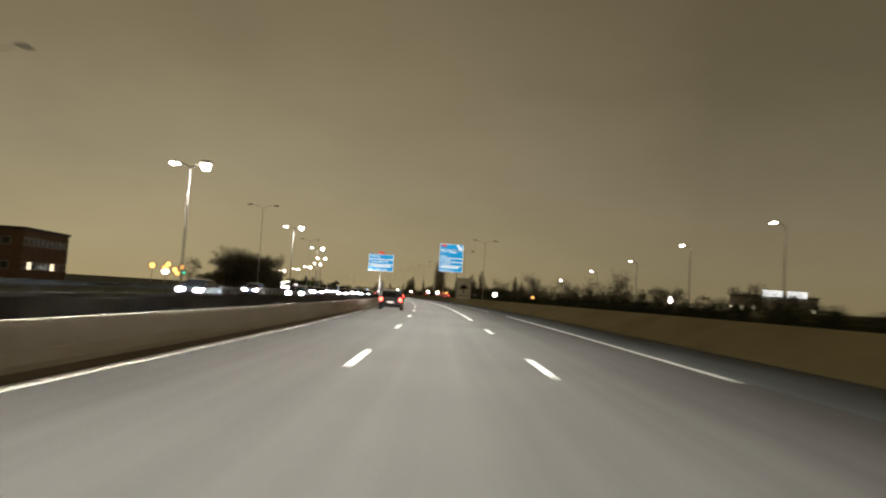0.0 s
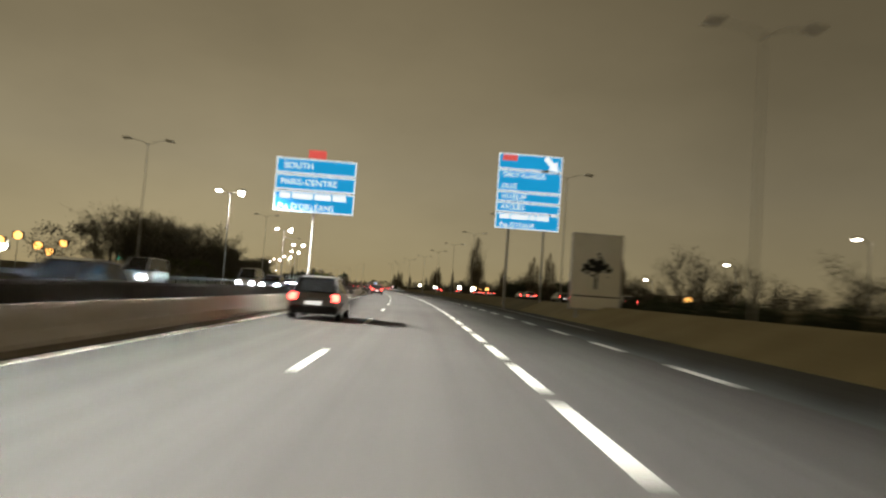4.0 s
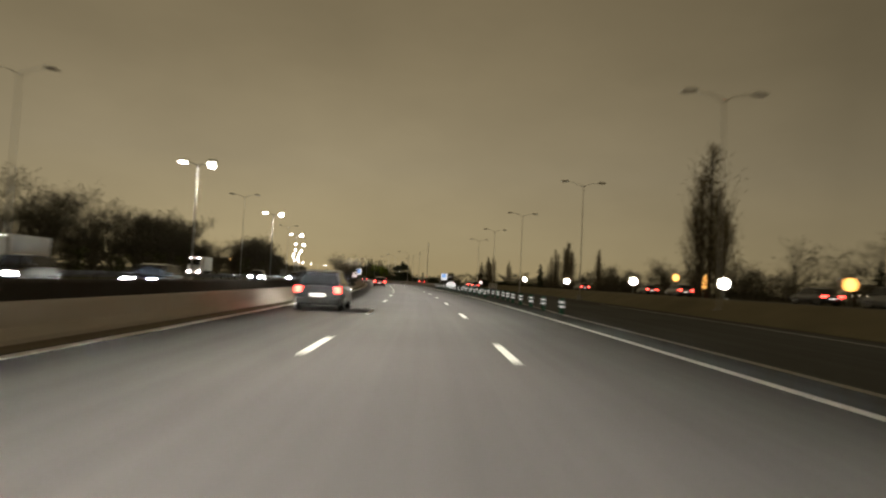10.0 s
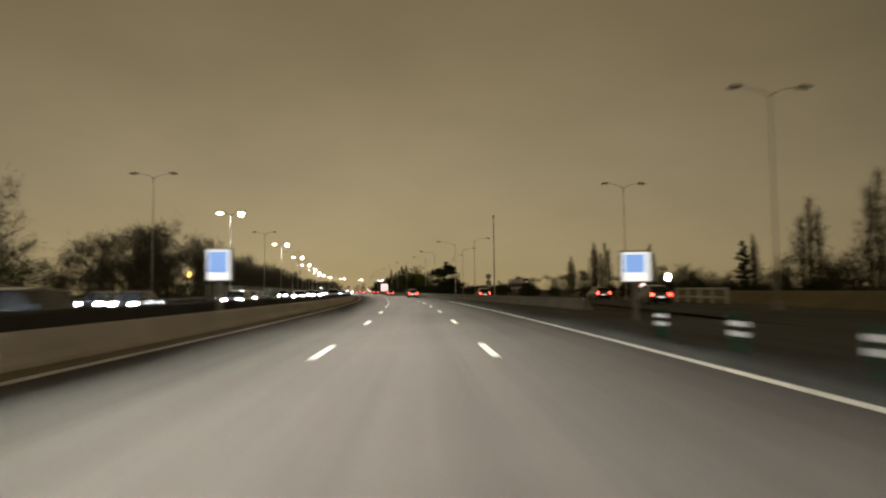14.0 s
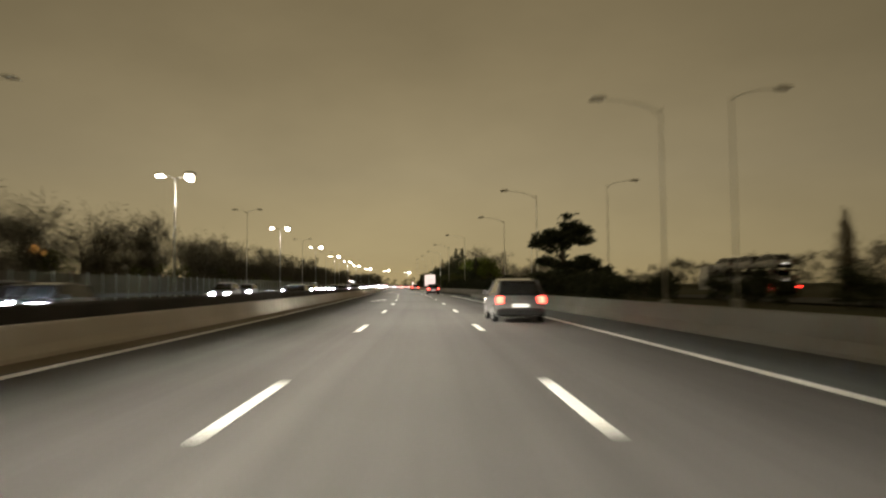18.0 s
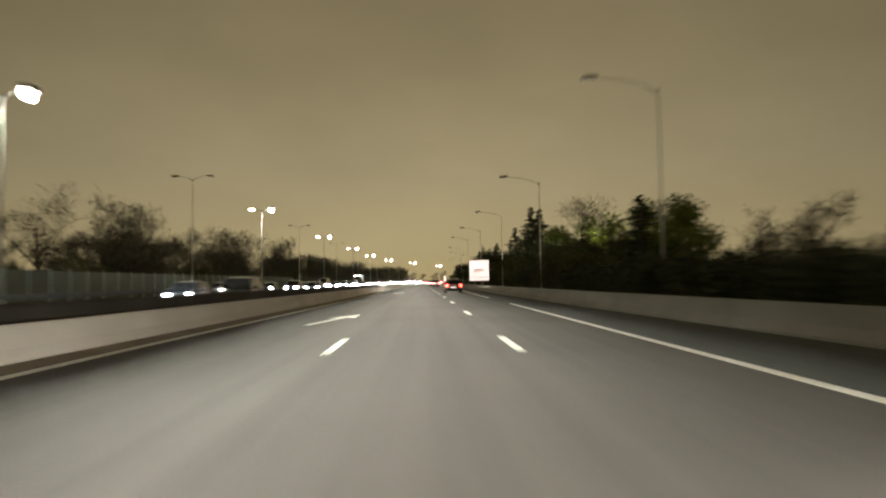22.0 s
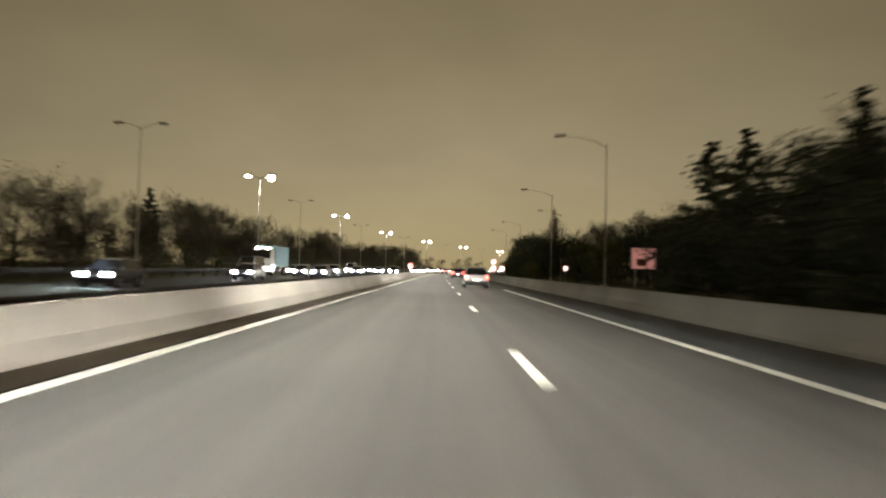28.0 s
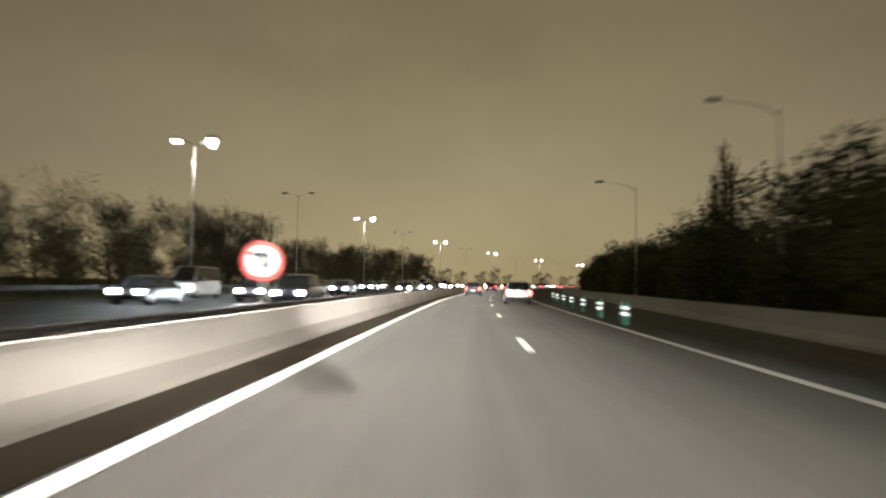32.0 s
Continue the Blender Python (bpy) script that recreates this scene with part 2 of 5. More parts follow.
def joined(name, proto_parts, spots, mat):
    """Many transformed copies of a mesh as one mesh."""
    me = proto_parts
    n = len(me.vertices)
    co = np.empty(n * 3)
    me.vertices.foreach_get("co", co)
    co = np.c_[co.reshape(n, 3), np.ones(n)]
    li = np.empty(len(me.loops), dtype=np.int32)
    me.loops.foreach_get("vertex_index", li)
    tot = np.empty(len(me.polygons), dtype=np.int32)
    me.polygons.foreach_get("loop_total", tot)
    allv = np.concatenate([co @ np.array(m).T for m in spots])[:, :3]
    alll = np.concatenate([li + n * i for i in range(len(spots))])
    allt = np.tile(tot, len(spots))
    out = bpy.data.meshes.new(name)
    out.vertices.add(len(allv))
    out.vertices.foreach_set("co", allv.ravel())
    out.loops.add(len(alll))
    out.loops.foreach_set("vertex_index", alll.astype(np.int32))
    out.polygons.add(len(allt))
    out.polygons.foreach_set("loop_start", np.concatenate([[0], np.cumsum(allt)[:-1]]).astype(np.int32))
    out.polygons.foreach_set("loop_total", allt)
    out.materials.append(mat)
    out.update(calc_edges=True)
    return out


def curve_of(*pairs):
    """A smooth-ish width along the road from (s, value) pairs."""
    ss, vv = [q[0] for q in pairs], [q[1] for q in pairs]
    return lambda s: float(np.interp(s, ss, vv))


def ribbon(name, s0, s1, left, right, z, mat, step=4.0, zr=None):
    """A sheet along the road between two offsets."""
    ss = np.arange(s0, s1 + 0.01, step)
    v, f, uv = [], [], []
    for s in ss:
        a, b = left(s), right(s)
        for u in np.linspace(a, b, 5):
            x, y, _ = at(s, u)
            v.append((x, y, z))
            uv.append((u, s))
    for j in range(len(ss) - 1):
        for i in range(4):
            k = j * 5 + i
            f.append((k, k + 1, k + 6, k + 5))
    return mesh_of(name, v, f, mat, uvs=uv)


def profile_run(name, s0, s1, foot, prof, mat, step=4.0, flip=False, smooth=False):
    """A profile (offset away from the road, height) swept along the road at foot(s), with closed ends."""
    sg = -1 if flip else 1
    rings = []
    for s in np.append(np.arange(s0, s1, step), s1):
        x, y, a = at(s, foot(s))
        r = [(x + sg * o * math.cos(a), y + sg * o * math.sin(a), h) for o, h in prof]
        rings.append(r[::-1] if flip else r)
    return Shape().loft(rings).mesh(name, mat, smooth)


def const(v):
    return lambda s: v


def plus(f, d):
    return lambda s: f(s) + d


# ---- the large structure ----
ground = new("ground", mesh_of("ground", [(-2400, -2400, -0.12), (2400, -2400, -0.12), (2400, 2400, -0.12), (-2400, 2400, -0.12)], [(0, 1, 2, 3)], GRASS))
tagged(ground, "dark winter grass and earth reaching the horizon", "ground", kind="structure")

RIGHT_EDGE0 = curve_of((-120, 3.6), (210, 3.6), (270, 3.5), (320, 3.45), (350, 3.3), (440, 3.3), (500, 2.95), (560, 2.9), (600, 3.05), (640, 3.6), (700, 3.25), (760, 3.35), (900, 3.45), (1600, 3.45))
EDGE_L = curve_of((-112, -6.5), (8, -6.62), (68, -6.8), (158, -6.9), (308, -7.1), (358, -7.45), (438, -7.45), (488, -7.95), (513, -8.0), (558, -7.6), (598, -6.7), (628, -6.2), (698, -5.2), (723, -4.82), (748, -4.31), (773, -4.03), (798, -3.72), (838, -3.6), (1800, -3.6))
WALL_GAP = curve_of((-120, 0.6), (60, 0.62), (300, 0.75), (450, 0.95), (1800, 0.95))


def WALL_L(s):
    return EDGE_L(s) - WALL_GAP(s)


OUT_R = curve_of((-120, 6.6), (80, 6.6), (150, 7.9), (200, 9.4), (235, 11.0), (300, 15.0), (360, 19.5), (420, 25.0), (480, 32.0))
GORE_R = curve_of((388, 8.6), (431, 6.5), (456, 5.4), (480, 4.8), (504, 4.45), (519, 4.4))
WALL_R = curve_of((519, 5.8), (550, 6.2), (575, 5.5), (605, 5.25), (700, 5.45), (755, 5.45), (775, 5.5), (800, 6.8), (850, 9.5), (1000, 12.0), (1300, 12.0))
MAIN_R = curve_of((-120, 6.7), (80, 6.7), (150, 8.0), (200, 9.5), (235, 11.1), (300, 15.1), (360, 12.0), (388, 8.7), (431, 6.6), (456, 5.5), (504, 4.6), (519, 5.9), (550, 6.3), (575, 5.6), (605, 5.35),
                  (700, 5.55), (755, 5.55), (775, 5.6), (800, 6.9), (850, 9.6), (1000, 12.1), (1800, 12.1))

road = new("road", ribbon("road", -120, 1700, plus(WALL_L, -0.05), MAIN_R, 0.0, ASPHALT))
tagged(road, "worn grey asphalt motorway carriageway", "road", kind="structure")
exit_road = new("exit_road", ribbon("exit_road", 292, 520, lambda s: max(MAIN_R(s) + 0.05, OUT_R(s) - 9.5), plus(OUT_R, 0.05), -0.004, ASPHALT2))
tagged(exit_road, "dark asphalt exit road beside the motorway", "road", kind="structure")
opposite_road = new("opposite_road", ribbon("opposite_road", -120, 1700, const(-24.6), lambda s: WALL_L(s) - 1.75, -0.02, ASPHALT2))
tagged(opposite_road, "asphalt carriageway of the opposite direction", "road", kind="structure")
side_road = new("side_road", ribbon("side_road", -120, 900, const(-43.5), const(-36.0), -0.03, ASPHALT2))
tagged(side_road, "asphalt side road beyond the lamp row", "road", kind="structure")
parallel_road = new("parallel_road", ribbon("parallel_road", 150, 430, lambda s: OUT_R(s) + 11, lambda s: OUT_R(s) + 19, 0.755, ASPHALT2))
tagged(parallel_road, "dark asphalt parallel road beyond the barrier", "road", kind="structure")
embankment = new("embankment", profile_run("embankment", 146, 432, plus(OUT_R, 7.6), [(0, -0.1), (2.2, 0.66), (3.0, 0.75), (12.0, 0.75), (14.2, -0.1)], VERGE))
tagged(embankment, "low grassy embankment under the parallel road", "bank", kind="structure")
verge = new("verge", ribbon("verge", -120, 480, plus(OUT_R, 0.5), plus(OUT_R, 10.8), -0.06, VERGE))
tagged(verge, "brown grass verge behind the barrier", "verge", kind="structure")

# barriers
MEDIAN_JERSEY = [(-0.02, 0.0), (0.0, 0.08), (0.16, 0.28), (0.24, 0.66), (0.26, 0.72), (0.44, 0.72), (0.46, 0.66), (0.54, 0.28), (0.7, 0.08), (0.72, 0.0)]
NEW_JERSEY = [(-0.02, 0.0), (0.0, 0.08), (0.16, 0.27), (0.24, 0.65), (0.26, 0.7), (0.44, 0.7), (0.46, 0.65), (0.54, 0.3), (0.7, 0.08), (0.72, 0.0)]
LOW_JERSEY = [(-0.02, 0.0), (0.0, 0.08), (0.14, 0.24), (0.22, 0.56), (0.25, 0.62), (0.44, 0.62), (0.46, 0.56), (0.5, 0.0)]
wall_left = new("median_barrier", profile_run("median_barrier", -120, 640, WALL_L, LOW_JERSEY, CONCRETE, flip=True))
tagged(wall_left, "low pale concrete safety barrier along the median", "barrier", kind="structure")
wall_left2 = new("median_barrier", profile_run("median_barrier", 640.05, 1500, WALL_L, MEDIAN_JERSEY, CONCRETE, flip=True))
tagged(wall_left2, "pale concrete safety barrier along the median", "barrier", kind="structure")
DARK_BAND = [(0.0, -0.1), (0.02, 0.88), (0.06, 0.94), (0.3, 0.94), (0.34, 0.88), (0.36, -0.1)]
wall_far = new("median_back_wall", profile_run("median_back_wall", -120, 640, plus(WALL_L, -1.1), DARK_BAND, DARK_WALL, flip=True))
tagged(wall_far, "dark concrete wall of the opposite carriageway", "barrier", kind="structure")
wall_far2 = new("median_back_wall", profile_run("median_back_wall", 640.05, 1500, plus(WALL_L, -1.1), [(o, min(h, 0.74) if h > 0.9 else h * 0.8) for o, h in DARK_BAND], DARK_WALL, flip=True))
tagged(wall_far2, "low dark concrete wall of the opposite carriageway", "barrier", kind="structure")
BANK = [(-0.02, -0.1), (0.0, 0.04), (0.9, 0.42), (1.7, 0.78), (2.2, 0.95), (2.8, 0.98), (3.2, 0.8), (3.7, -0.1)]
wall_out = new("verge_bank", profile_run("verge_bank", -120, 150, OUT_R, BANK, DRY_GRASS))
dark_bank = new("verge_bank", profile_run("verge_bank", 150.05, 470, OUT_R, BANK, VERGE))
tagged(dark_bank, "darker brown bank along the exit lane", "bank", kind="structure")
tagged(wall_out, "olive bank of dry grass along the shoulder", "bank", kind="structure")
shoulder = new("shoulder", ribbon("shoulder", -120, 1300, plus(RIGHT_EDGE0, 0.16), lambda s: min(MAIN_R(s) - 0.05, RIGHT_EDGE0(s) + 9), 0.003, ASPHALT2))
tagged(shoulder, "cool grey asphalt of the hard shoulder", "road", kind="structure")
gutter = new("gutter", ribbon("gutter", -120, 1300, plus(WALL_L, 0.0), plus(EDGE_L, -0.2), 0.003, DIRT))
tagged(gutter, "strip of dark roadside dirt along the barrier foot", "gutter", kind="structure")
wall_gore = new("gore_barrier", profile_run("gore_barrier", 388, 519, GORE_R, NEW_JERSEY, CONCRETE_GREY))
tagged(wall_gore, "smooth grey concrete barrier beside the hard shoulder", "barrier", kind="structure")
wall_right = new("shoulder_barrier", profile_run("shoulder_barrier", 519.05, 1300, WALL_R, NEW_JERSEY, CONCRETE_GREY))
tagged(wall_right, "grey concrete barrier in front of dark trees", "barrier", kind="structure")
# bank with the parallel road behind the verge
bank = new("bank", profile_run("bank", -120, 145, plus(OUT_R, 7.0), [(0, -0.1), (1.2, 0.75), (2.2, 1.42), (3.2, 1.48), (3.9, 1.1), (4.6, -0.1)], VERGE))
tagged(bank, "low earth bank overgrown with dry grass", "bank", kind="structure")


# ---- road markings: every dash is a piece of the road ----
def strip_mesh(w, length, z=0.006):
    return Shape().box(-w / 2, w / 2, -length / 2, length / 2, 0.0005, z).mesh("dash", PAINT)


DASH = strip_mesh(0.16, 3.0)
DASH_WIDE = strip_mesh(0.21, 3.0)
DASH_T2 = strip_mesh(0.24, 3.0)


def dash(me, s, u, parent=road):
    part("dash", me, parent, m=on_road(s, u))


for i in range(-7, 130):
    c = 13 * i - 2.0
    if c < 566:
        dash(DASH, c, -3.49)
    if not 18 < c < 240:
        dash(DASH, c, 0.0)
for k in range(5, 54):
    dash(DASH_WIDE, 2.5 + 4.307 * k, 0.0)
for i in range(16, 33):
    dash(DASH_T2, 6.5 * i - 0.4, 3.72)


def line(s0, s1, centre, w, mat=PAINT, name="edge_line", label="white painted edge line", parent=road):
    ss = np.append(np.arange(s0, s1, 2.0), s1)
    rings = []
    for s in ss:
        ring = []
        for o, h in ((-w / 2, 0.0005), (-w / 2, 0.006), (w / 2, 0.006), (w / 2, 0.0005)):
            x, y, _ = at(s, centre(s) + o)
            ring.append((x, y, h))
        rings.append(ring)
    part(name, Shape().loft(rings).mesh(name, mat), parent, label)


line(-120, 1600, EDGE_L, 0.24)
# right edge: long strokes with gaps
for a, b in ((-54.4, -15.4), (-2.4, 36.6), (49.6, 88.6), (211, 424), (437, 475.5), (488, 527.5), (540, 579.5), (592, 631.5), (644, 683.5), (696, 735.5), (748, 1600)):
    line(a, b, RIGHT_EDGE0, 0.2)
line(214, 330, curve_of((214, 4.0), (230, 4.3), (254, 4.7), (275, 4.9), (330, 7.2)), 0.2, PAINT_OLD)
line(120, 300, plus(OUT_R, -1.4), 0.18, PAINT_OLD, label="faint worn edge line of the exit lane")


def arrow(s, u, turn):
    """Merge arrow: a long straight shaft and a barbed head."""
    sh = Shape().box(-0.1, 0.1, -3.1, 0.9, 0.0005, 0.006)
    k = len(sh.v)
    head = [(-0.5, 0.65), (0.0, 0.9), (0.5, 0.65), (0.1, 2.85)]
    for z in (0.0007, 0.007):
        sh.v += [(x, y, z) for x, y in head]
    sh.f += [(k + 3, k + 2, k + 1, k), (k + 4, k + 5, k + 6, k + 7)] + [(k + i, k + (i + 1) % 4, k + 4 + (i + 1) % 4, k + 4 + i) for i in range(4)]
    return part("merge_arrow", sh.mesh("merge_arrow", PAINT), road, "white painted merge arrow", on_road(s, u, 0, turn))


arrow(503.7, -4.98, -9)
arrow(566.9, -4.75, -9)
arrow(617.0, -4.25, -10)
tar = stuff_mat("tar seam", (0.05, 0.048, 0.045), (0.03, 0.029, 0.028), rough=0.5)
part("tar_seam", Shape().box(-7.2, 9.5, -0.05, 0.05, 0.0004, 0.004).mesh("tar_seam", tar), road, "dark transverse tar seam", on_road(342.0, 0, 0, 2))


# ---- street lamps ----
def luminaire(name, lens_mat, parent, m, size=1.0):
    head = part("head", Shape().loft([[(x * 0.62 * size, y * 0.16 * size, z) for x, y in ((-1, -.5), (-.8, -.9), (.6, -1), (1, -.6), (1, .6), (.6, 1), (-.8, .9), (-1, .5))]
                                      if z < 0.1 else [(x * 0.5 * size, y * 0.1 * size, z) for x, y in ((-1, -.5), (-.8, -.9), (.6, -1), (1, -.6), (1, .6), (.6, 1), (-.8, .9), (-1, .5))]
                                      for z in (0.0, 0.07, 0.16)]).mesh("head", STEEL if lens_mat in (LENS, AMBER_LENS) else PALE_STEEL), parent, m=m)
    part("lens", Shape().box(-0.5 * size, 0.5 * size, -0.15 * size, 0.15 * size, -0.2 if lens_mat in (LENS, AMBER_LENS) else -0.05, -0.004, 0.02).mesh("lens", lens_mat), head, "glowing lamp glass" if lens_mat in (LENS, AMBER_LENS) else "unlit lamp glass")
    return head


def street_lamp(s, u, height, arm, lit=True, double=True, single_side=-1, label="", group="", turn=0.0, lens=None, reach_up=0.5, size=1.0):
    lamp = new("street_lamp")
    lamp.matrix_basis = on_road(s, u, -0.1, turn)
    part("base", Shape().box(-0.22, 0.22, -0.22, 0.22, 0, 0.55, 0.05).mesh("base", STEEL), lamp)
    part("pole", Shape().tube([(0, 0, 0.3), (0, 0, height * 0.5), (0, 0, height - reach_up * 0.6)], [0.11 if lit else 0.06, 0.085 if lit else 0.045, 0.055 if lit else 0.032], 10).mesh("pole", STEEL if lit else PALE_STEEL, True), lamp)
    for sg in ((-1, 1) if double else (single_side,)):
        e = (sg * arm, 0, height + 0.02)
        part("arm", Shape().tube([(0, 0, height - reach_up), (sg * arm * 0.25, 0, height - reach_up * 0.45), (sg * arm * 0.6, 0, height - reach_up * 0.12), e], [0.05, 0.045, 0.04, 0.035] if lit else [0.032, 0.027, 0.023, 0.02], 6).mesh("arm", STEEL if lit else PALE_STEEL, True), lamp)
        luminaire("head", (lens or LENS) if lit else DEAD_LENS, lamp, pose(sg * (arm + 0.4 * size), 0, height, 0, sg * 4, 0) @ Matrix.Diagonal((1, 1.6, 1, 1)), size if lit else size * 0.66)
    return tagged(lamp, label, "street lamp", group)


LAMP_S = [-79, -13, 53.5, 119.8, 187.2, 253.5, 321.3, 381.6, 449.9, 518.1, 584.3, 651.0, 716.5, 779.9, 844.7, 910.6, 977.2, 1044.1, 1112.1, 1180.8, 1249, 1317]
LAMP_DU = [-0.9, -0.9, -0.83, -0.41, -0.48, -0.25, 0.57, -0.17, -0.28, -0.7, -0.65, -0.55, 0.21, 1.34, 0.98, 0.5, 0.72, -0.06, -0.11, 0.2, 0.2, 0.2]
# beam is aimed at our lanes in place of our own headlights
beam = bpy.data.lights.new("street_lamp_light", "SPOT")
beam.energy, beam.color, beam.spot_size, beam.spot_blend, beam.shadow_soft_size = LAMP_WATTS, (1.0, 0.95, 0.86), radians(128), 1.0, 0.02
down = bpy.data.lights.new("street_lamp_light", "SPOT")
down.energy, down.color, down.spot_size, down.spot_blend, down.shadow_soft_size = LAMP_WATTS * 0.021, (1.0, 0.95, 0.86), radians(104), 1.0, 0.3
# the lamp head over our carriageway: an added shield below and an added hood in front leave a slot, so that its light
# falls on the lanes alone
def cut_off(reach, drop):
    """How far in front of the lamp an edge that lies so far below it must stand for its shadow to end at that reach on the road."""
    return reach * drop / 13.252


def lane_trim_shades(near, far):
    """Added shield and hood that trim the lamp light to a span between two distances from it."""
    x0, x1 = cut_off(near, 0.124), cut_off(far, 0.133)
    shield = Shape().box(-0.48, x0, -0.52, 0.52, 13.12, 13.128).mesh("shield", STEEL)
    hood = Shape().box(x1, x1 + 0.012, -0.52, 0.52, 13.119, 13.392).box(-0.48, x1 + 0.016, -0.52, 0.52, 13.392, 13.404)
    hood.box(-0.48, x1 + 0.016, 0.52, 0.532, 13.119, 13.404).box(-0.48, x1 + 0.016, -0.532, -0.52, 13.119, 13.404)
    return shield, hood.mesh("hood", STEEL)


# lens shaped deep and wide to stand for the glare round the lamp
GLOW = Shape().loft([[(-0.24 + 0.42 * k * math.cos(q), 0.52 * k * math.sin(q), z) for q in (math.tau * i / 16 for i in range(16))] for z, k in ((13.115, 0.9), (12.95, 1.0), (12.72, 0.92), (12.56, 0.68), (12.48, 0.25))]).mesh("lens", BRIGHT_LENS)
for s, du in zip(LAMP_S, LAMP_DU):
    u = -26.23 + du
    lit_lamp = street_lamp(s, u, 13.2, 1.3, label="tall lit double-arm street lamp on a steel pole", group="lit lamps beside the opposite carriageway", double=False, size=0.75)
    part("arm", Shape().tube([(0, 0, 12.7), (0.33, 0, 12.97), (0.8, 0, 13.05)], [0.05, 0.045, 0.04], 6).mesh("arm", STEEL, True), lit_lamp)
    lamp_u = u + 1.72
    SHIELD, HOOD = lane_trim_shades((-5.2 if s < 200 else -3.8 if s < 690 else -3.2) - lamp_u, (1.2 if s < 90 else 0.4) - lamp_u)
    for nm, me, lb in (("hood", HOOD, "added hood that trims the lamp light"), ("shield", SHIELD, "added steel shield that trims the lamp light"), ("lens", GLOW, "glowing lamp glass")):
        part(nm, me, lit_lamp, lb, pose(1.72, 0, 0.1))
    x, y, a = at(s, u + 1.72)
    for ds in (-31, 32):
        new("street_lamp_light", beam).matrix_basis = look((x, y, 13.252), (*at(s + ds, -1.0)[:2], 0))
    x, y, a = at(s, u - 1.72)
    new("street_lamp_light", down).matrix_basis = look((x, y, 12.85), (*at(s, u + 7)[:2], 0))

# unlit double lamps on the far side of the exit road, and single arms further on
for s, u in ((116, 11), (150, 11.5), (184, 12.2), (216, 12.4), (249, 13.5), (282, 14.9), (316, 16.2), (350, 16.6), (384, 18.6), (418, 21.8)):
    street_lamp(s, u, 12.6, 1.6, lit=False, label="unlit double-arm street lamp on a slim grey pole", group="unlit double lamps beside the exit road")
for a, b in zip(LAMP_S[1:-2], LAMP_S[2:-1]):
    street_lamp((a + b) / 2, -26.6, 13.2, 1.5, lit=False, label="unlit double-arm street lamp between the lit ones", group="unlit lamps beside the opposite carriageway")
for s, u in ((480, 14.7), (511, 17.3), (542, 19.8), (574, 22.5)):
    street_lamp(s, u, 11.6, 2.4, lit=False, double=False, single_side=1, label="unlit single-arm street lamp on a slim grey pole", group="unlit lamps along the exit road", reach_up=0.6)
for s, u in ((479.7, 10.8), (513.5, 10.7), (540.5, 11.6), (574.7, 9.6), (605.3, 9.3), (637.2, 9.7), (665.6, 9.3), (692, 9.0), (738, 10.6), (770, 12.2), (797, 18.0), (824, 14.3), (852, 13.2)):
    street_lamp(s, u, 10.9, 2.9, lit=False, double=False, label="unlit single-arm street lamp on a tall grey pole", group="unlit single lamps behind the barrier", reach_up=0.75)
for s, u, z in ((70, 42.5, 13.5), (101.3, 44.1, 12.9), (132.1, 46.6, 11.7), (163.1, 48.5, 10.5), (193.3, 49.7, 8.7), (230.7, 53.1, 6.9)):
    street_lamp(s, u + 1.6, z, 1.3, double=False, label="lit single-arm street lamp along a side street", group="lit lamps along the side street", size=0.65)
# ---- signs ----
ALU = stuff_mat("sign aluminium", (0.5, 0.5, 0.48), (0.38, 0.38, 0.36), rough=0.45, metal=0.5)
# road sign sheets emit a little, in place of headlights thrown back
SIGN_BLUE = glow_mat("self-glowing blue sign sheet", (0.01, 0.37, 0.74), 0.75, (0.01, 0.2, 0.5))
SIGN_WHITE = glow_mat("self-glowing white sign sheet", (1.0, 1.0, 0.98), 1.0)
SIGN_DIM = glow_mat("self-glowing dull white sign sheet", (1.0, 0.93, 0.9), 0.42)
SIGN_RED = glow_mat("self-glowing red sign sheet", (0.9, 0.12, 0.1), 0.7, (0.6, 0.05, 0.05))
BRIGHT_SHEET = glow_mat("self-glowing white sheet", (1.0, 0.98, 0.95), 1.5)
BLACK = stuff_mat("black paint", (0.02, 0.02, 0.02), (0.01, 0.01, 0.01), rough=0.6)


def text_mesh(word, size, mat, bold=0.0):
    cu = bpy.data.curves.new("word", "FONT")
    cu.body, cu.size, cu.extrude, cu.offset = word, size, 0.003, bold
    cu.align_x, cu.align_y = "LEFT", "CENTER"
    ob = bpy.data.objects.new("word", cu)
    scene.collection.objects.link(ob)
    dg = bpy.context.evaluated_depsgraph_get()
    me = bpy.data.meshes.new_from_object(ob.evaluated_get(dg))
    bpy.data.objects.remove(ob)
    me.materials.clear()
    me.materials.append(mat)
    return me


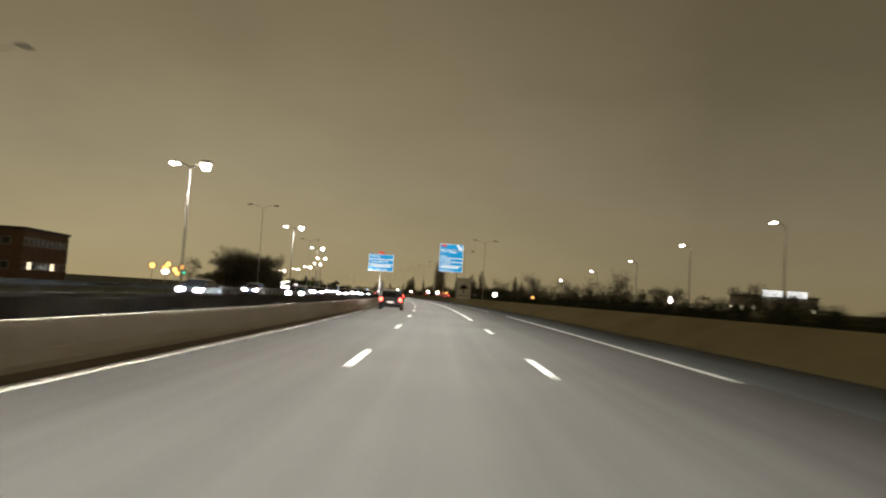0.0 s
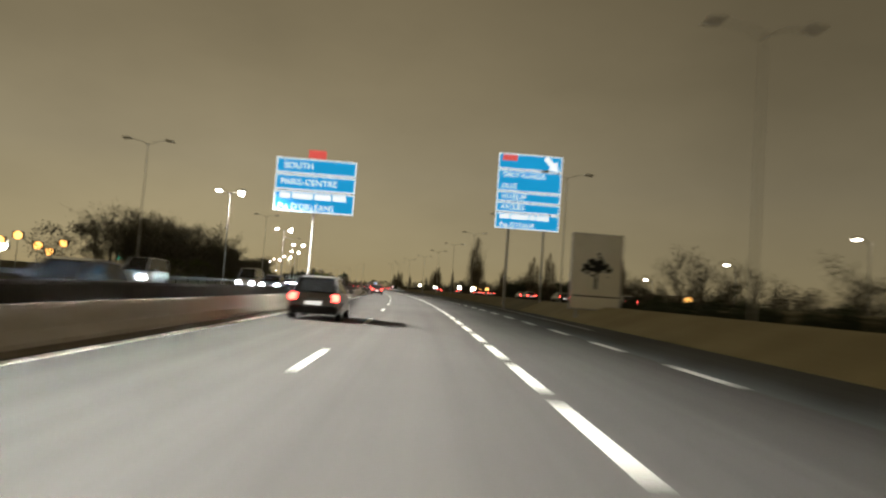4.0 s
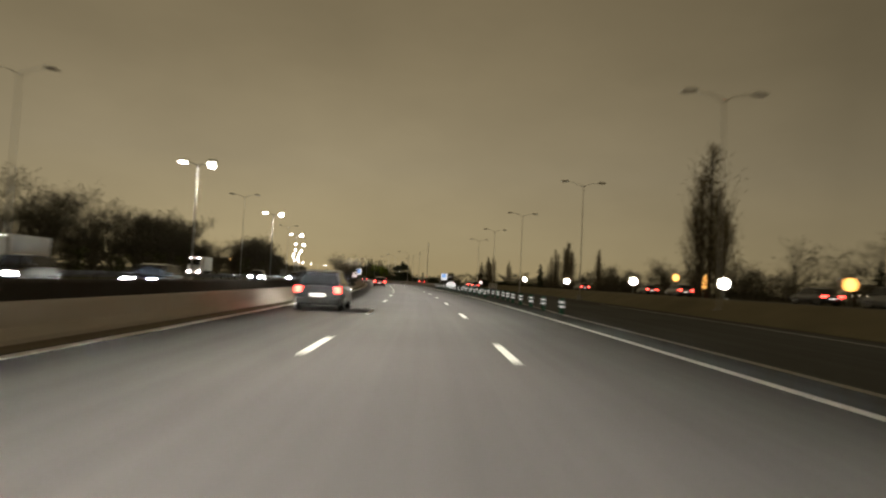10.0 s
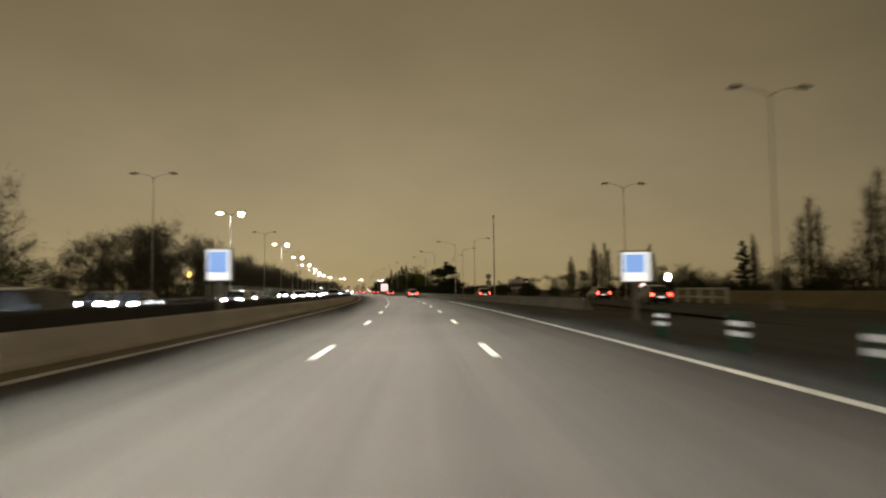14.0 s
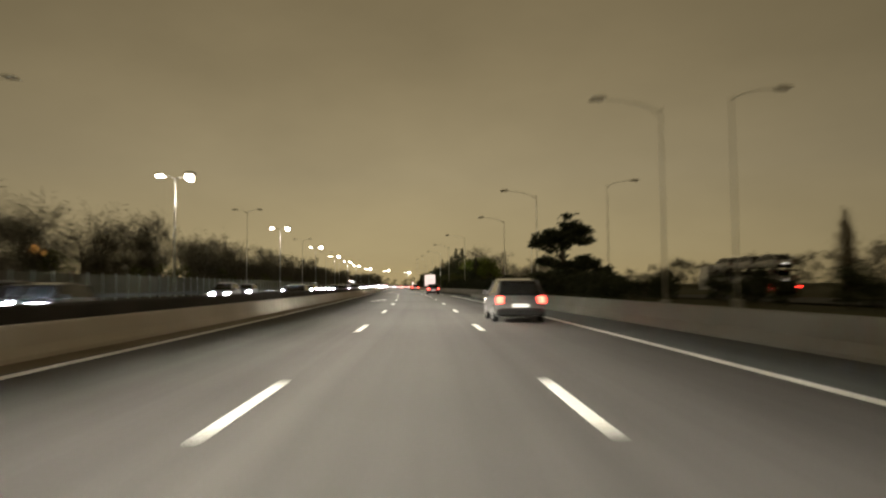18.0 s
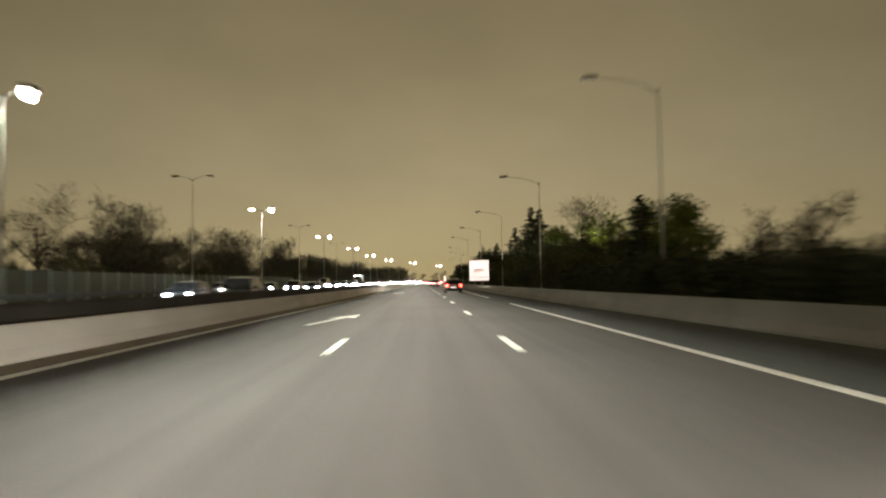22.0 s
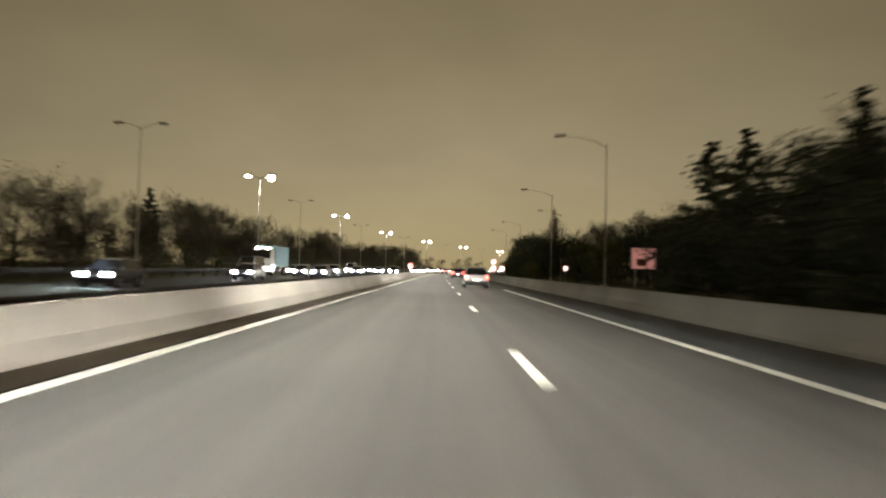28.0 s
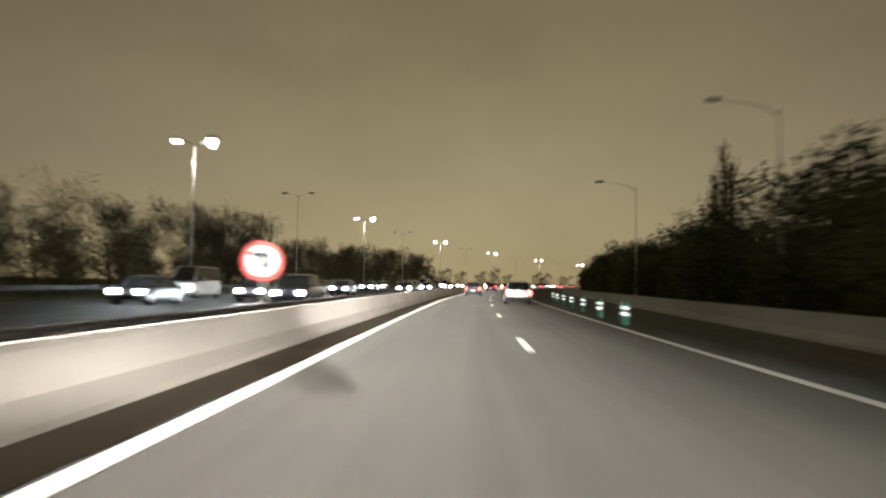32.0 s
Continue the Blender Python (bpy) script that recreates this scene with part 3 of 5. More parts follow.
def direction_sign(name, s, u, z0, w, panels, posts, label, tab=None, arrow_on=False, turn=0.0):
    """Big blue panels, one above the other, each with a white rim, on posts."""
    sign = new(name)
    sign.matrix_basis = on_road(s, u, 0, turn)
    total = sum(p[0] for p in panels)
    for x in posts:
        part("post", Shape().box(x - 0.08, x + 0.08, 0.1, 0.28, -0.1, z0 + total * 0.9, 0.02).mesh("post", STEEL), sign)
    z = z0 + total
    for k, (h, words) in enumerate(panels):
        pan = part("panel", Shape().box(-w / 2, w / 2, 0.0, 0.08, z - h + 0.04, z - 0.04, 0.02).mesh("panel", SIGN_BLUE), sign, "blue direction panel with white rim")
        rim = Shape()
        for x0, x1, a, b in ((-w / 2, w / 2, z - 0.12, z - 0.05), (-w / 2, w / 2, z - h + 0.05, z - h + 0.12), (-w / 2, -w / 2 + 0.07, z - h + 0.12, z - 0.12), (w / 2 - 0.07, w / 2, z - h + 0.12, z - 0.12)):
            rim.box(x0, x1, -0.012, -0.004, a, b)
        part("rim", rim.mesh("rim", SIGN_WHITE), pan)
        n = len(words)
        for j, (word, size, x) in enumerate(words):
            zz = z - h * (j + 0.5) / n
            if isinstance(word, str):
                part("word", text_mesh(word, size, SIGN_WHITE), pan, m=pose(-w / 2 + x, -0.012, zz, 90, 0, 0))
            else:
                bars, xx = Shape(), -w / 2 + x
                for b in word:
                    bars.box(xx, xx + b, -0.012, -0.004, zz - size * 0.36, zz + size * 0.36)
                    xx += b + size * 0.28
                part("word_bar", bars.mesh("word_bar", SIGN_WHITE), pan)
        z -= h
    if tab:
        part("number_tab", Shape().box(tab[0], tab[1], 0.0, 0.06, z0 + total + 0.02, z0 + total + tab[2], 0.02).mesh("number_tab", SIGN_RED), sign, "small red route number tab")
    if arrow_on:
        a = Shape()
        pts = [(-0.75, 0.42), (-0.42, 0.75), (0.28, 0.05), (0.55, 0.32), (0.7, -0.7), (-0.32, -0.55), (-0.05, -0.28)]
        top = z0 + total - panels[0][0] / 2
        for yy in (-0.02, -0.006):
            a.v += [(w / 2 - 1.0 + px * 0.9, yy, top + pz * 0.9) for px, pz in pts]
        a.f += [tuple(range(6, -1, -1)), tuple(range(7, 14))] + [(i, (i + 1) % 7, 7 + (i + 1) % 7, 7 + i) for i in range(7)]
        part("arrow", a.mesh("arrow", SIGN_WHITE), sign, "white arrow pointing down to the right")
        part("number_tab", Shape().box(-w / 2 + 0.35, -w / 2 + 1.7, -0.016, -0.004, top + 0.05, top + 0.6).mesh("number_tab", SIGN_RED), sign, "small red route number tab")
    return tagged(sign, label, "road sign")


direction_sign("direction_sign", 137.5, -9.1, 5.95, 5.5, [(1.15, [("SOUTH", 0.62, 0.5)]), (1.15, [("PARIS-CENTRE", 0.6, 0.35)]),
               (1.5, [([0.7, 1.4, 1.1, 0.9], 0.5, 0.4), ("Pte D'ORLÉANS", 0.56, 0.3)])], (0.0,), "blue motorway direction sign on one steel post in the median", tab=(-0.6, 0.6, 0.6), turn=0)
direction_sign("direction_sign", 150.5, 8.2, 7.2, 5.8, [(1.5, []), (2.0, [("ORLY RUNGIS", 0.62, 0.4), ("LILLE", 0.62, 0.4)]), (0.95, [("VILLEJUIF", 0.58, 0.4)]),
               (0.95, [("ARCUEIL", 0.58, 0.4)]), (1.5, [([0.9, 1.5, 0.5, 1.1], 0.5, 0.4), ("Pte D'ITALIE", 0.6, 0.4)])], (-1.6, 1.6), "tall blue motorway exit sign above the shoulder", arrow_on=True)


def poster_stand(s, u, z0, w, h, face, label, strip=False, posts=(-0.6, 0.6), back=CONCRETE_GREY, picture=()):
    b = new("billboard")
    b.matrix_basis = on_road(s, u)
    for x in posts:
        part("post", Shape().box(x - 0.09, x + 0.09, 0.08, 0.26, -0.15, z0 + h * 0.8, 0.015).mesh("post", STEEL), b)
    part("case", Shape().box(-w / 2 - 0.07, w / 2 + 0.07, 0.0, 0.24, z0 - 0.07, z0 + h + 0.07, 0.04).mesh("case", ALU), b)
    part("poster", Shape().box(-w / 2, w / 2, -0.02, -0.004, z0, z0 + h).mesh("poster", face), b, "self-glowing white sheet" if face == BRIGHT_SHEET else "")
    if strip:
        part("strip", Shape().box(-w / 2, w / 2, -0.03, -0.022, z0 + h * 0.14, z0 + h * 0.17).mesh("strip", BLACK), b, "dark strip above the lower panel")
    for x0, x1, a, c, mat in picture:
        part("picture_patch", Shape().box(x0, x1, -0.03, -0.022, z0 + a, z0 + c).mesh("picture_patch", mat), b)
    return tagged(b, label, "billboard")


POSTER_BROWN = glow_mat("printed brown patch", (0.75, 0.42, 0.36), 0.5, (0.5, 0.3, 0.25))
POSTER_BLUE = glow_mat("printed blue patch", (0.25, 0.45, 0.9), 0.9, (0.2, 0.3, 0.7))
POSTER_PALE = glow_mat("printed pale patch", (0.95, 0.7, 0.66), 0.8)
poster_stand(648.5, 7.45, 1.25, 3.0, 3.15, glow_mat("glowing pink poster sheet", (1.0, 0.8, 0.78), 1.15), "glowing pale pink advertising billboard behind the barrier", strip=True, posts=(-0.75, 0.6),
             picture=((-0.95, -0.7, 0.75, 1.75, POSTER_PALE), (-0.7, 0.75, 1.62, 1.8, POSTER_BROWN), (-0.7, -0.05, 1.2, 1.62, POSTER_PALE), (-0.05, 0.6, 1.35, 1.6, POSTER_PALE), (0.4, 0.75, 1.88, 1.98, SIGN_RED),
                      (-0.85, -0.6, 1.42, 1.5, BLACK), (-0.3, 0.0, 1.12, 1.18, BLACK), (-0.9, -0.7, 0.8, 0.86, BLACK), (-1.5, 1.5, 2.95, 3.15, POSTER_PALE), (-1.3, 1.2, 2.62, 2.68, POSTER_PALE), (-0.3, 1.1, 2.3, 2.36, POSTER_PALE)))
poster_stand(758.8, 19.7, 1.75, 2.4, 2.05, glow_mat("dim pink poster", (1.0, 0.42, 0.36), 0.28, (0.6, 0.3, 0.26)), "dim pink advertising panel among dark trees", posts=(-0.8, 0.8), picture=((-0.7, 0.3, 0.3, 1.0, stuff_mat("faded print", (0.4, 0.16, 0.13), (0.2, 0.09, 0.08), scale=2)),))
poster_stand(373.4, -9.0, 1.75, 0.85, 1.15, SIGN_WHITE, "small white sign with a blue picture in the median", posts=(0.0,), picture=((-0.38, 0.33, 0.28, 1.08, POSTER_BLUE),))
poster_stand(373.9, 7.2, 1.55, 1.1, 1.15, SIGN_WHITE, "white sign with a blue picture on a post", posts=(0.0,), picture=((-0.48, 0.36, 0.34, 1.07, POSTER_BLUE),))
CREAM = stuff_mat("cream board", (0.8, 0.76, 0.64), (0.68, 0.64, 0.52), rough=0.7, scale=0.8)
poster_stand(131.0, 9.1, 0.8, 3.0, 4.5, CREAM, "tall cream billboard with a dark tree picture", posts=(-1.1, 1.1),
             picture=((-0.1, 0.06, 1.2, 2.3, BLACK), (-1.4, 1.4, 0.72, 0.8, BLACK)) + tuple(
                 (x - 0.5 * w, x + 0.5 * w, z - 0.35 * w, z + 0.35 * w, BLACK) for x, z, w in ((q.gauss(-.05, .42), q.gauss(2.55, .24), q.uniform(.08, .34)) for q in [random.Random(3)] for _ in range(60))))


def round_sign(s, spots, label, post_u=0.0):
    """spots: offset, height and kind of each disc on the post."""
    u0 = spots[0][0]
    sign = new("round_sign")
    sign.matrix_basis = on_road(s, u0)
    top = max(z for _, z, *_ in spots) + 0.3
    part("post", Shape().tube([(0, 0.06, -0.15), (0, 0.06, top)], [0.04, 0.04], 8).mesh("post", STEEL), sign)
    for u, z, r, kind in spots:
        x = u - u0
        d = part("disc", Shape().disc((x, 0, z), r, (0, 1, 0), 0.03, 32).mesh("disc", SIGN_RED if kind != "plain" else ALU), sign)
        if kind != "plain":
            part("white_field", Shape().disc((x, -0.02, z), r * (0.84 if kind == "bar" else 0.76), (0, 1, 0), 0.012, 32).mesh("white_field", BRIGHT_SHEET if kind == "bar" else SIGN_DIM), d)
        if kind == "70":
            part("number", text_mesh("70", r * 1.05, BLACK, 0.022), d, "black number", pose(x - r * 0.58, -0.05, z, 90, 0, 0))
        elif kind == "bar":
            part("symbol", Shape().box(x - r * 0.34, x + r * 0.34, -0.06, -0.045, z - r * 0.06, z + r * 0.05).mesh("symbol", SIGN_RED), d)
        if abs(x) > 0.2:
            part("bracket", Shape().box(min(0, x), max(0, x), 0.03, 0.07, z - 0.03, z + 0.03).mesh("bracket", STEEL), sign)
    return tagged(sign, label, "road sign")


round_sign(804.9, [(-6.0, 1.72, 0.47, "70")], "round red-rimmed speed limit sign in the median")
round_sign(800.3, [(7.7, 2.6, 0.48, "bar"), (7.7, 1.6, 0.48, "bar"), (9.1, 1.55, 0.48, "bar")], "three round red-rimmed prohibition signs")
round_sign(776.9, [(15.2, 1.7, 0.36, "bar")], "small round prohibition sign before the trees")
round_sign(412.6, [(21.6, 1.4, 0.42, "bar")], "round prohibition sign beside the exit road")
round_sign(435.1, [(9.6, 3.0, 0.36, "plain"), (9.6, 2.2, 0.36, "plain")], "two pale round signs above one another")
GREEN = stuff_mat("green plastic", (0.02, 0.16, 0.10), (0.012, 0.09, 0.06), rough=0.45, scale=3)
# emission put in for the headlights that the bands would throw back
BAND = glow_mat("self-glowing white band", (1, 1, 0.97), 0.42)


def bollard_thing():
    b = new("marker_post")
    part("body", Shape().loft([[(0.11 * k * math.cos(q), 0.11 * k * math.sin(q), z) for q in (math.tau * i / 12 for i in range(12))] for z, k in ((0, 1.15), (0.06, 1.15), (0.08, 1), (0.7, 0.95), (0.75, 0.8), (0.77, 0.4))]).mesh("body", GREEN), b)
    for z in (0.36, 0.56):
        part("band", Shape().loft([[(0.118 * math.cos(q), 0.118 * math.sin(q), zz) for q in (math.tau * i / 12 for i in range(12))] for zz in (z - 0.05, z + 0.05)]).mesh("band", BAND), b, "white reflective band with its own glow")
    return tagged(b, "green plastic marker post with two white bands", "marker post", "marker posts along the gore")


def white_railing(s, u, turn):
    """Two bays of white tubular railing."""
    r = new("railing")
    r.matrix_basis = on_road(s, u, -0.12, turn)
    for x in (-2.4, 0.0, 2.4):
        part("post", Shape().box(x - .09, x + .09, -.09, .09, 0, 1.4, .02).mesh("post", RAIL_WHITE), r)
    for z in (0.6, 1.28):
        part("rail", Shape().box(-2.3, 2.3, -.05, .05, z - .08, z + .08, .02).mesh("rail", RAIL_WHITE), r)
    return tagged(r, "white tubular railing beside the exit road", "railing", "white railings beside the exit")


RAIL_WHITE = stuff_mat("white railing paint", (0.8, 0.8, 0.78), (0.62, 0.62, 0.6), rough=0.5, scale=1)
for s, u, turn in ((399.5, 22.2, 90), (404.8, 22.6, 90)):
    white_railing(s, u, turn)
post0 = bollard_thing()
post0.matrix_basis = on_road(276.5, 4.95)
row1 = curve_of((276, 4.9), (283, 5.0), (291, 5.05), (300, 5.6), (314, 6.0), (327, 6.7), (340, 7.3), (348, 7.5), (354, 8.5), (362, 9.2))
for s in np.arange(281.0, 362, 3.9):
    copy_thing(post0, on_road(s, row1(s)))
for s in np.arange(306, 369, 4.2):
    copy_thing(post0, on_road(s, 4.8))
for s in np.arange(812, 850, 5.5):
    copy_thing(post0, on_road(s, 3.95 + (s - 812) * 0.035))

nose = new("gore_marker")
nose.matrix_basis = on_road(357.0, 6.52)
part("post", Shape().box(-0.05, 0.05, 0.04, 0.12, -0.05, 1.4).mesh("post", STEEL), nose)
part("board", Shape().loft([[(-0.95, y, 0.72), (-0.35, y, 0.28), (0.35, y, 0.28), (0.95, y, 0.72), (0.35, y, 1.18), (-0.35, y, 1.18)] for y in (0.03, 0.0)]).mesh("board", SIGN_WHITE), nose, "white diamond-shaped reflective board with its own glow")
part("post", Shape().box(-0.04, 0.04, -0.03, -0.005, 0.3, 1.3).mesh("post", BLACK), nose, "dark post across the board")
tagged(nose, "white reflective diamond marker at the gore nose", "traffic marker")
mast = new("signal_mast")
mast.matrix_basis = on_road(448.5, 12.7)
part("pole", Shape().tube([(0, 0, -0.1), (0, 0, 6), (0, 0, 12.6)], [0.11, 0.09, 0.07], 10).mesh("pole", PALE_STEEL), mast)
part("camera_box", Shape().box(-0.12, 0.12, -0.3, 0.12, 12.2, 12.45, 0.03).mesh("camera_box", ALU), mast)
tagged(mast, "tall dark steel mast beside the exit", "mast")
gan = new("sign_frame")
gan.matrix_basis = on_road(700, 8.4)
for x in (0.0, 2.6):
    part("post", Shape().box(x - 0.07, x + 0.07, -0.07, 0.07, -0.1, 3.6).mesh("post", STEEL), gan)
part("crossbar", Shape().box(-0.6, 3.2, -0.06, 0.06, 3.4, 3.55).mesh("crossbar", STEEL), gan)
tagged(gan, "bare steel sign frame behind the barrier", "sign frame")


# ---- trees ----
def branching(seed, height, spread, first, levels, columnar=False):
    """Limbs of a bare tree as one trunk mesh and the twigs as another."""
    rnd = random.Random(seed)
    trunk, twig = Shape(), Shape()
    tips = []

    def grow(p, d, length, r, level):
        pts, rad, q, dd = [p], [r], Vector(p), Vector(d).normalized()
        for i in range(3):
            dd = (dd + Vector((rnd.uniform(-.16, .16), rnd.uniform(-.16, .16), 0.10 if level else 0.0))).normalized()
            q = q + dd * length / 3
            pts.append(tuple(q))
            rad.append(r * (1 - 0.24 * (i + 1)))
        trunk.tube(pts, rad, 6 if level < 2 else 4, cap=False)
        if level >= levels:
            tips.append((q, dd, length))
            for k in (1, 2):
                tips.append((Vector(pts[k]), dd, length))
            return
        n = 6 if level == 0 else 4
        for i in range(n):
            f = (i + 1) / n
            j = min(2, int(f * 2.999))
            base = Vector(pts[j]).lerp(Vector(pts[j + 1]), rnd.random())
            ang = rnd.uniform(0, math.tau)
            out = Vector((math.cos(ang), math.sin(ang), 0))
            lift = 2.2 if columnar else rnd.uniform(0.3, 1.0)
            grow(tuple(base), out + Vector((0, 0, lift)), length * rnd.uniform(0.5, 0.72) * (0.62 if columnar and level == 0 else 1), rad[j] * 0.55, level + 1)

    tr = height * (0.98 if columnar else 0.55)
    grow((0, 0, -0.2), (0, 0, 1), tr, height * 0.016 + 0.05, 0)
    return rnd, trunk, twig, tips


def add_twigs(rnd, twig, p, d, size, n, w, droop=0.0):
    for _ in range(n):
        e = Vector((rnd.gauss(0, 1), rnd.gauss(0, 1), rnd.gauss(0.25 - droop, 0.8)))
        e = (e.normalized() + d * 0.7).normalized() * size * rnd.uniform(0.5, 1.2)
        a = p + Vector((rnd.gauss(0, 1), rnd.gauss(0, 1), rnd.gauss(0, 1))) * size * 0.4
        side = e.cross(Vector((rnd.uniform(-1, 1), rnd.uniform(-1, 1), rnd.uniform(-1, 1)))).normalized() * w
        k = len(twig.v)
        m = a + e * 0.55 + side * rnd.uniform(-3, 3)
        twig.v += [tuple(a - side), tuple(a + side), tuple(m), tuple(a + e)]
        twig.f += [(k, k + 1, k + 2), (k + 1, k + 3, k + 2)]


def bare_tree(seed, height, spread=0.5, columnar=False, twigs=9, mat=None):
    rnd, trunk, twig, tips = branching(seed, height, spread, 0.3, 2 if columnar else 3, columnar)
    for p, d, ln in tips:
        add_twigs(rnd, twig, p, d if not columnar else Vector((0, 0, 0.8)), height * (0.075 if not columnar else 0.05), twigs, 0.008 + height * 0.0010)
    t = new("tree")
    part("trunk", trunk.mesh("trunk", BARK), t)
    part("crown", twig.mesh("crown", mat or TWIGS), t, "dense web of bare twigs")
    return t


def clump(rnd, sh, c, r, n, leaf, flat=0.7):
    """A loose clump of small leaf blades round c."""
    for _ in range(n):
        d = Vector((rnd.gauss(0, 1), rnd.gauss(0, 1), rnd.gauss(0, 1))).normalized()
        p = c + Vector((d.x, d.y, d.z * flat)) * r * rnd.uniform(0.35, 1.08)
        a = Vector((rnd.uniform(-1, 1), rnd.uniform(-1, 1), rnd.uniform(-1, 1))).normalized() * leaf * rnd.uniform(0.6, 1.3)
        b = a.cross(d + Vector((0.01, 0.02, 0.3))).normalized() * leaf * 0.55
        k = len(sh.v)
        sh.v += [tuple(p - a), tuple(p + b), tuple(p + a), tuple(p - b)]
        sh.f.append((k, k + 1, k + 2, k + 3))


def pine_tree(seed, height, limbs=60, width=0.3, bare=0.15, mat=None):
    """Dark conifer: ragged drooping limbs of uneven length with needle clumps and gaps between them."""
    rnd = random.Random(seed)
    trunk, crown = Shape(), Shape()
    trunk.tube([(0, 0, -0.2), (0.1, 0, height * 0.5), (0, 0.1, height * 0.97)], [height * 0.02 + 0.05, height * 0.013 + 0.03, 0.03], 7)
    side = rnd.uniform(0, math.tau)
    for i in range(limbs):
        f = (i + rnd.random()) / limbs
        z = height * (bare + (0.97 - bare) * f)
        a = rnd.uniform(0, math.tau)
        reach = (height * width * (1 - f) ** 0.8 * (0.72 + 0.35 * math.sin(f * 19 + seed)) + 0.25) * rnd.uniform(0.55, 1.2) * (1 + 0.25 * math.cos(a - side))
        e = Vector((math.cos(a) * reach, math.sin(a) * reach, z + reach * rnd.uniform(-.15, .3)))
        trunk.tube([(0, 0, z - 0.2), tuple(e)], [0.045, 0.015], 4, cap=False)
        for q in (0.35, 0.7, 1.0):
            clump(rnd, crown, Vector((0, 0, z)).lerp(e, q), (0.1 + height * 0.024) * (0.45 + 0.8 * (1 - f)) + 0.1 * reach, 26, (0.07 + height * 0.007) * (0.6 + 0.5 * (1 - f)), 0.4)
    t = new("tree")
    part("trunk", trunk.mesh("trunk", BARK), t)
    part("crown", crown.mesh("crown", mat or NEEDLES), t, "dark needle clumps")
    return t


def umbrella_pine(seed):
    """Wind-shaped pine: a leaning bare trunk and a few separate cloud-like pads of needles."""
    rnd = random.Random(seed)
    trunk, crown = Shape(), Shape()
    trunk.tube([(0, 0, -0.2), (0.3, 0, 2.2), (0.0, 0.1, 4.4), (0.7, 0, 7.0)], [0.24, 0.19, 0.14, 0.05], 8)
    for cx, cy, z, r in ((0.9, 0.2, 7.1, .85), (1.7, -0.3, 6.5, .9), (0.2, 0.4, 6.2, .9), (-0.8, 0, 5.7, 1.0), (-1.8, 0.3, 5.5, .8), (1.5, 0.4, 5.6, 1.0), (0.4, -0.5, 5.3, 1.0),
                         (-1.4, -.2, 3.6, .9), (0.2, 0.5, 3.4, 1.1), (1.4, 0, 3.5, 1.0), (2.4, .2, 3.3, .9), (3.0, -.1, 2.6, .8), (-.4, -.4, 2.4, 1.1), (1.2, .3, 2.2, 1.2), (-1.6, .4, 1.5, 1.1), (2.3, .2, 1.4, 1.2), (0.4, 0, 1.0, 1.2)):
        trunk.tube([(0.2, 0, z - 1.0), (cx, cy, z)], [.06, .02], 4, cap=False)
        for _ in range(9):
            c = Vector((cx + rnd.gauss(0, r * .5), cy + rnd.gauss(0, r * .5), z + rnd.gauss(0, r * .32)))
            clump(rnd, crown, c, r * .62, 90, 0.16, 0.75)
    for sh in (trunk, crown):
        sh.v = [(x * 1.25, y * 1.25, z) for x, y, z in sh.v]
    t = new("tree")
    part("trunk", trunk.mesh("trunk", BARK), t)
    part("crown", crown.mesh("crown", NEEDLES), t, "separate cloud-like pads of dark needles")
    return t


def poplar(seed, height, width, stems=((0, 0, 1.0),), per=70):
    """Slender bare poplar: steep limbs hugging the trunk, dense fine twigs, one or more stems."""
    rnd = random.Random(seed)
    trunk, twig = Shape(), Shape()
    for sx, sy, k in stems:
        h = height * k
        trunk.tube([(sx, sy, -0.2), (sx + .1, sy, h * .5), (sx, sy, h * .96)], [h * .014 + .05, h * .008 + .03, .02], 7)
        for i in range(per):
            f = ((i + rnd.random()) / per) ** 0.9
            z = h * (0.06 + 0.86 * f)
            a = rnd.uniform(0, math.tau)
            w = width * k * (0.45 + 0.55 * math.sin(math.pi * min(1, (f * .9 + .12)))) * (1.12 - .85 * f) * rnd.uniform(.45, 1.05)
            e = Vector((sx + math.cos(a) * w, sy + math.sin(a) * w, z + w * rnd.uniform(1.3, 2.4)))
            if e.z > h:
                e.z = h * rnd.uniform(.93, 1.0)
            b = Vector((sx, sy, z))
            mid = b.lerp(e, .5) + Vector((math.cos(a), math.sin(a), 0)) * w * .18
            trunk.tube([tuple(b), tuple(mid), tuple(e)], [.05, .03, .012], 4, cap=False)
            for q in (.3, .5, .7, .85, 1.0):
                add_twigs(rnd, twig, b.lerp(e, q), Vector((0, 0, 1.0)), height * .045, 3, .01 + height * .0006)
    t = new("tree")
    part("trunk", trunk.mesh("trunk", BARK), t)
    part("crown", twig.mesh("crown", POPLAR_TWIGS), t, "dense upright bare twigs")
    return t


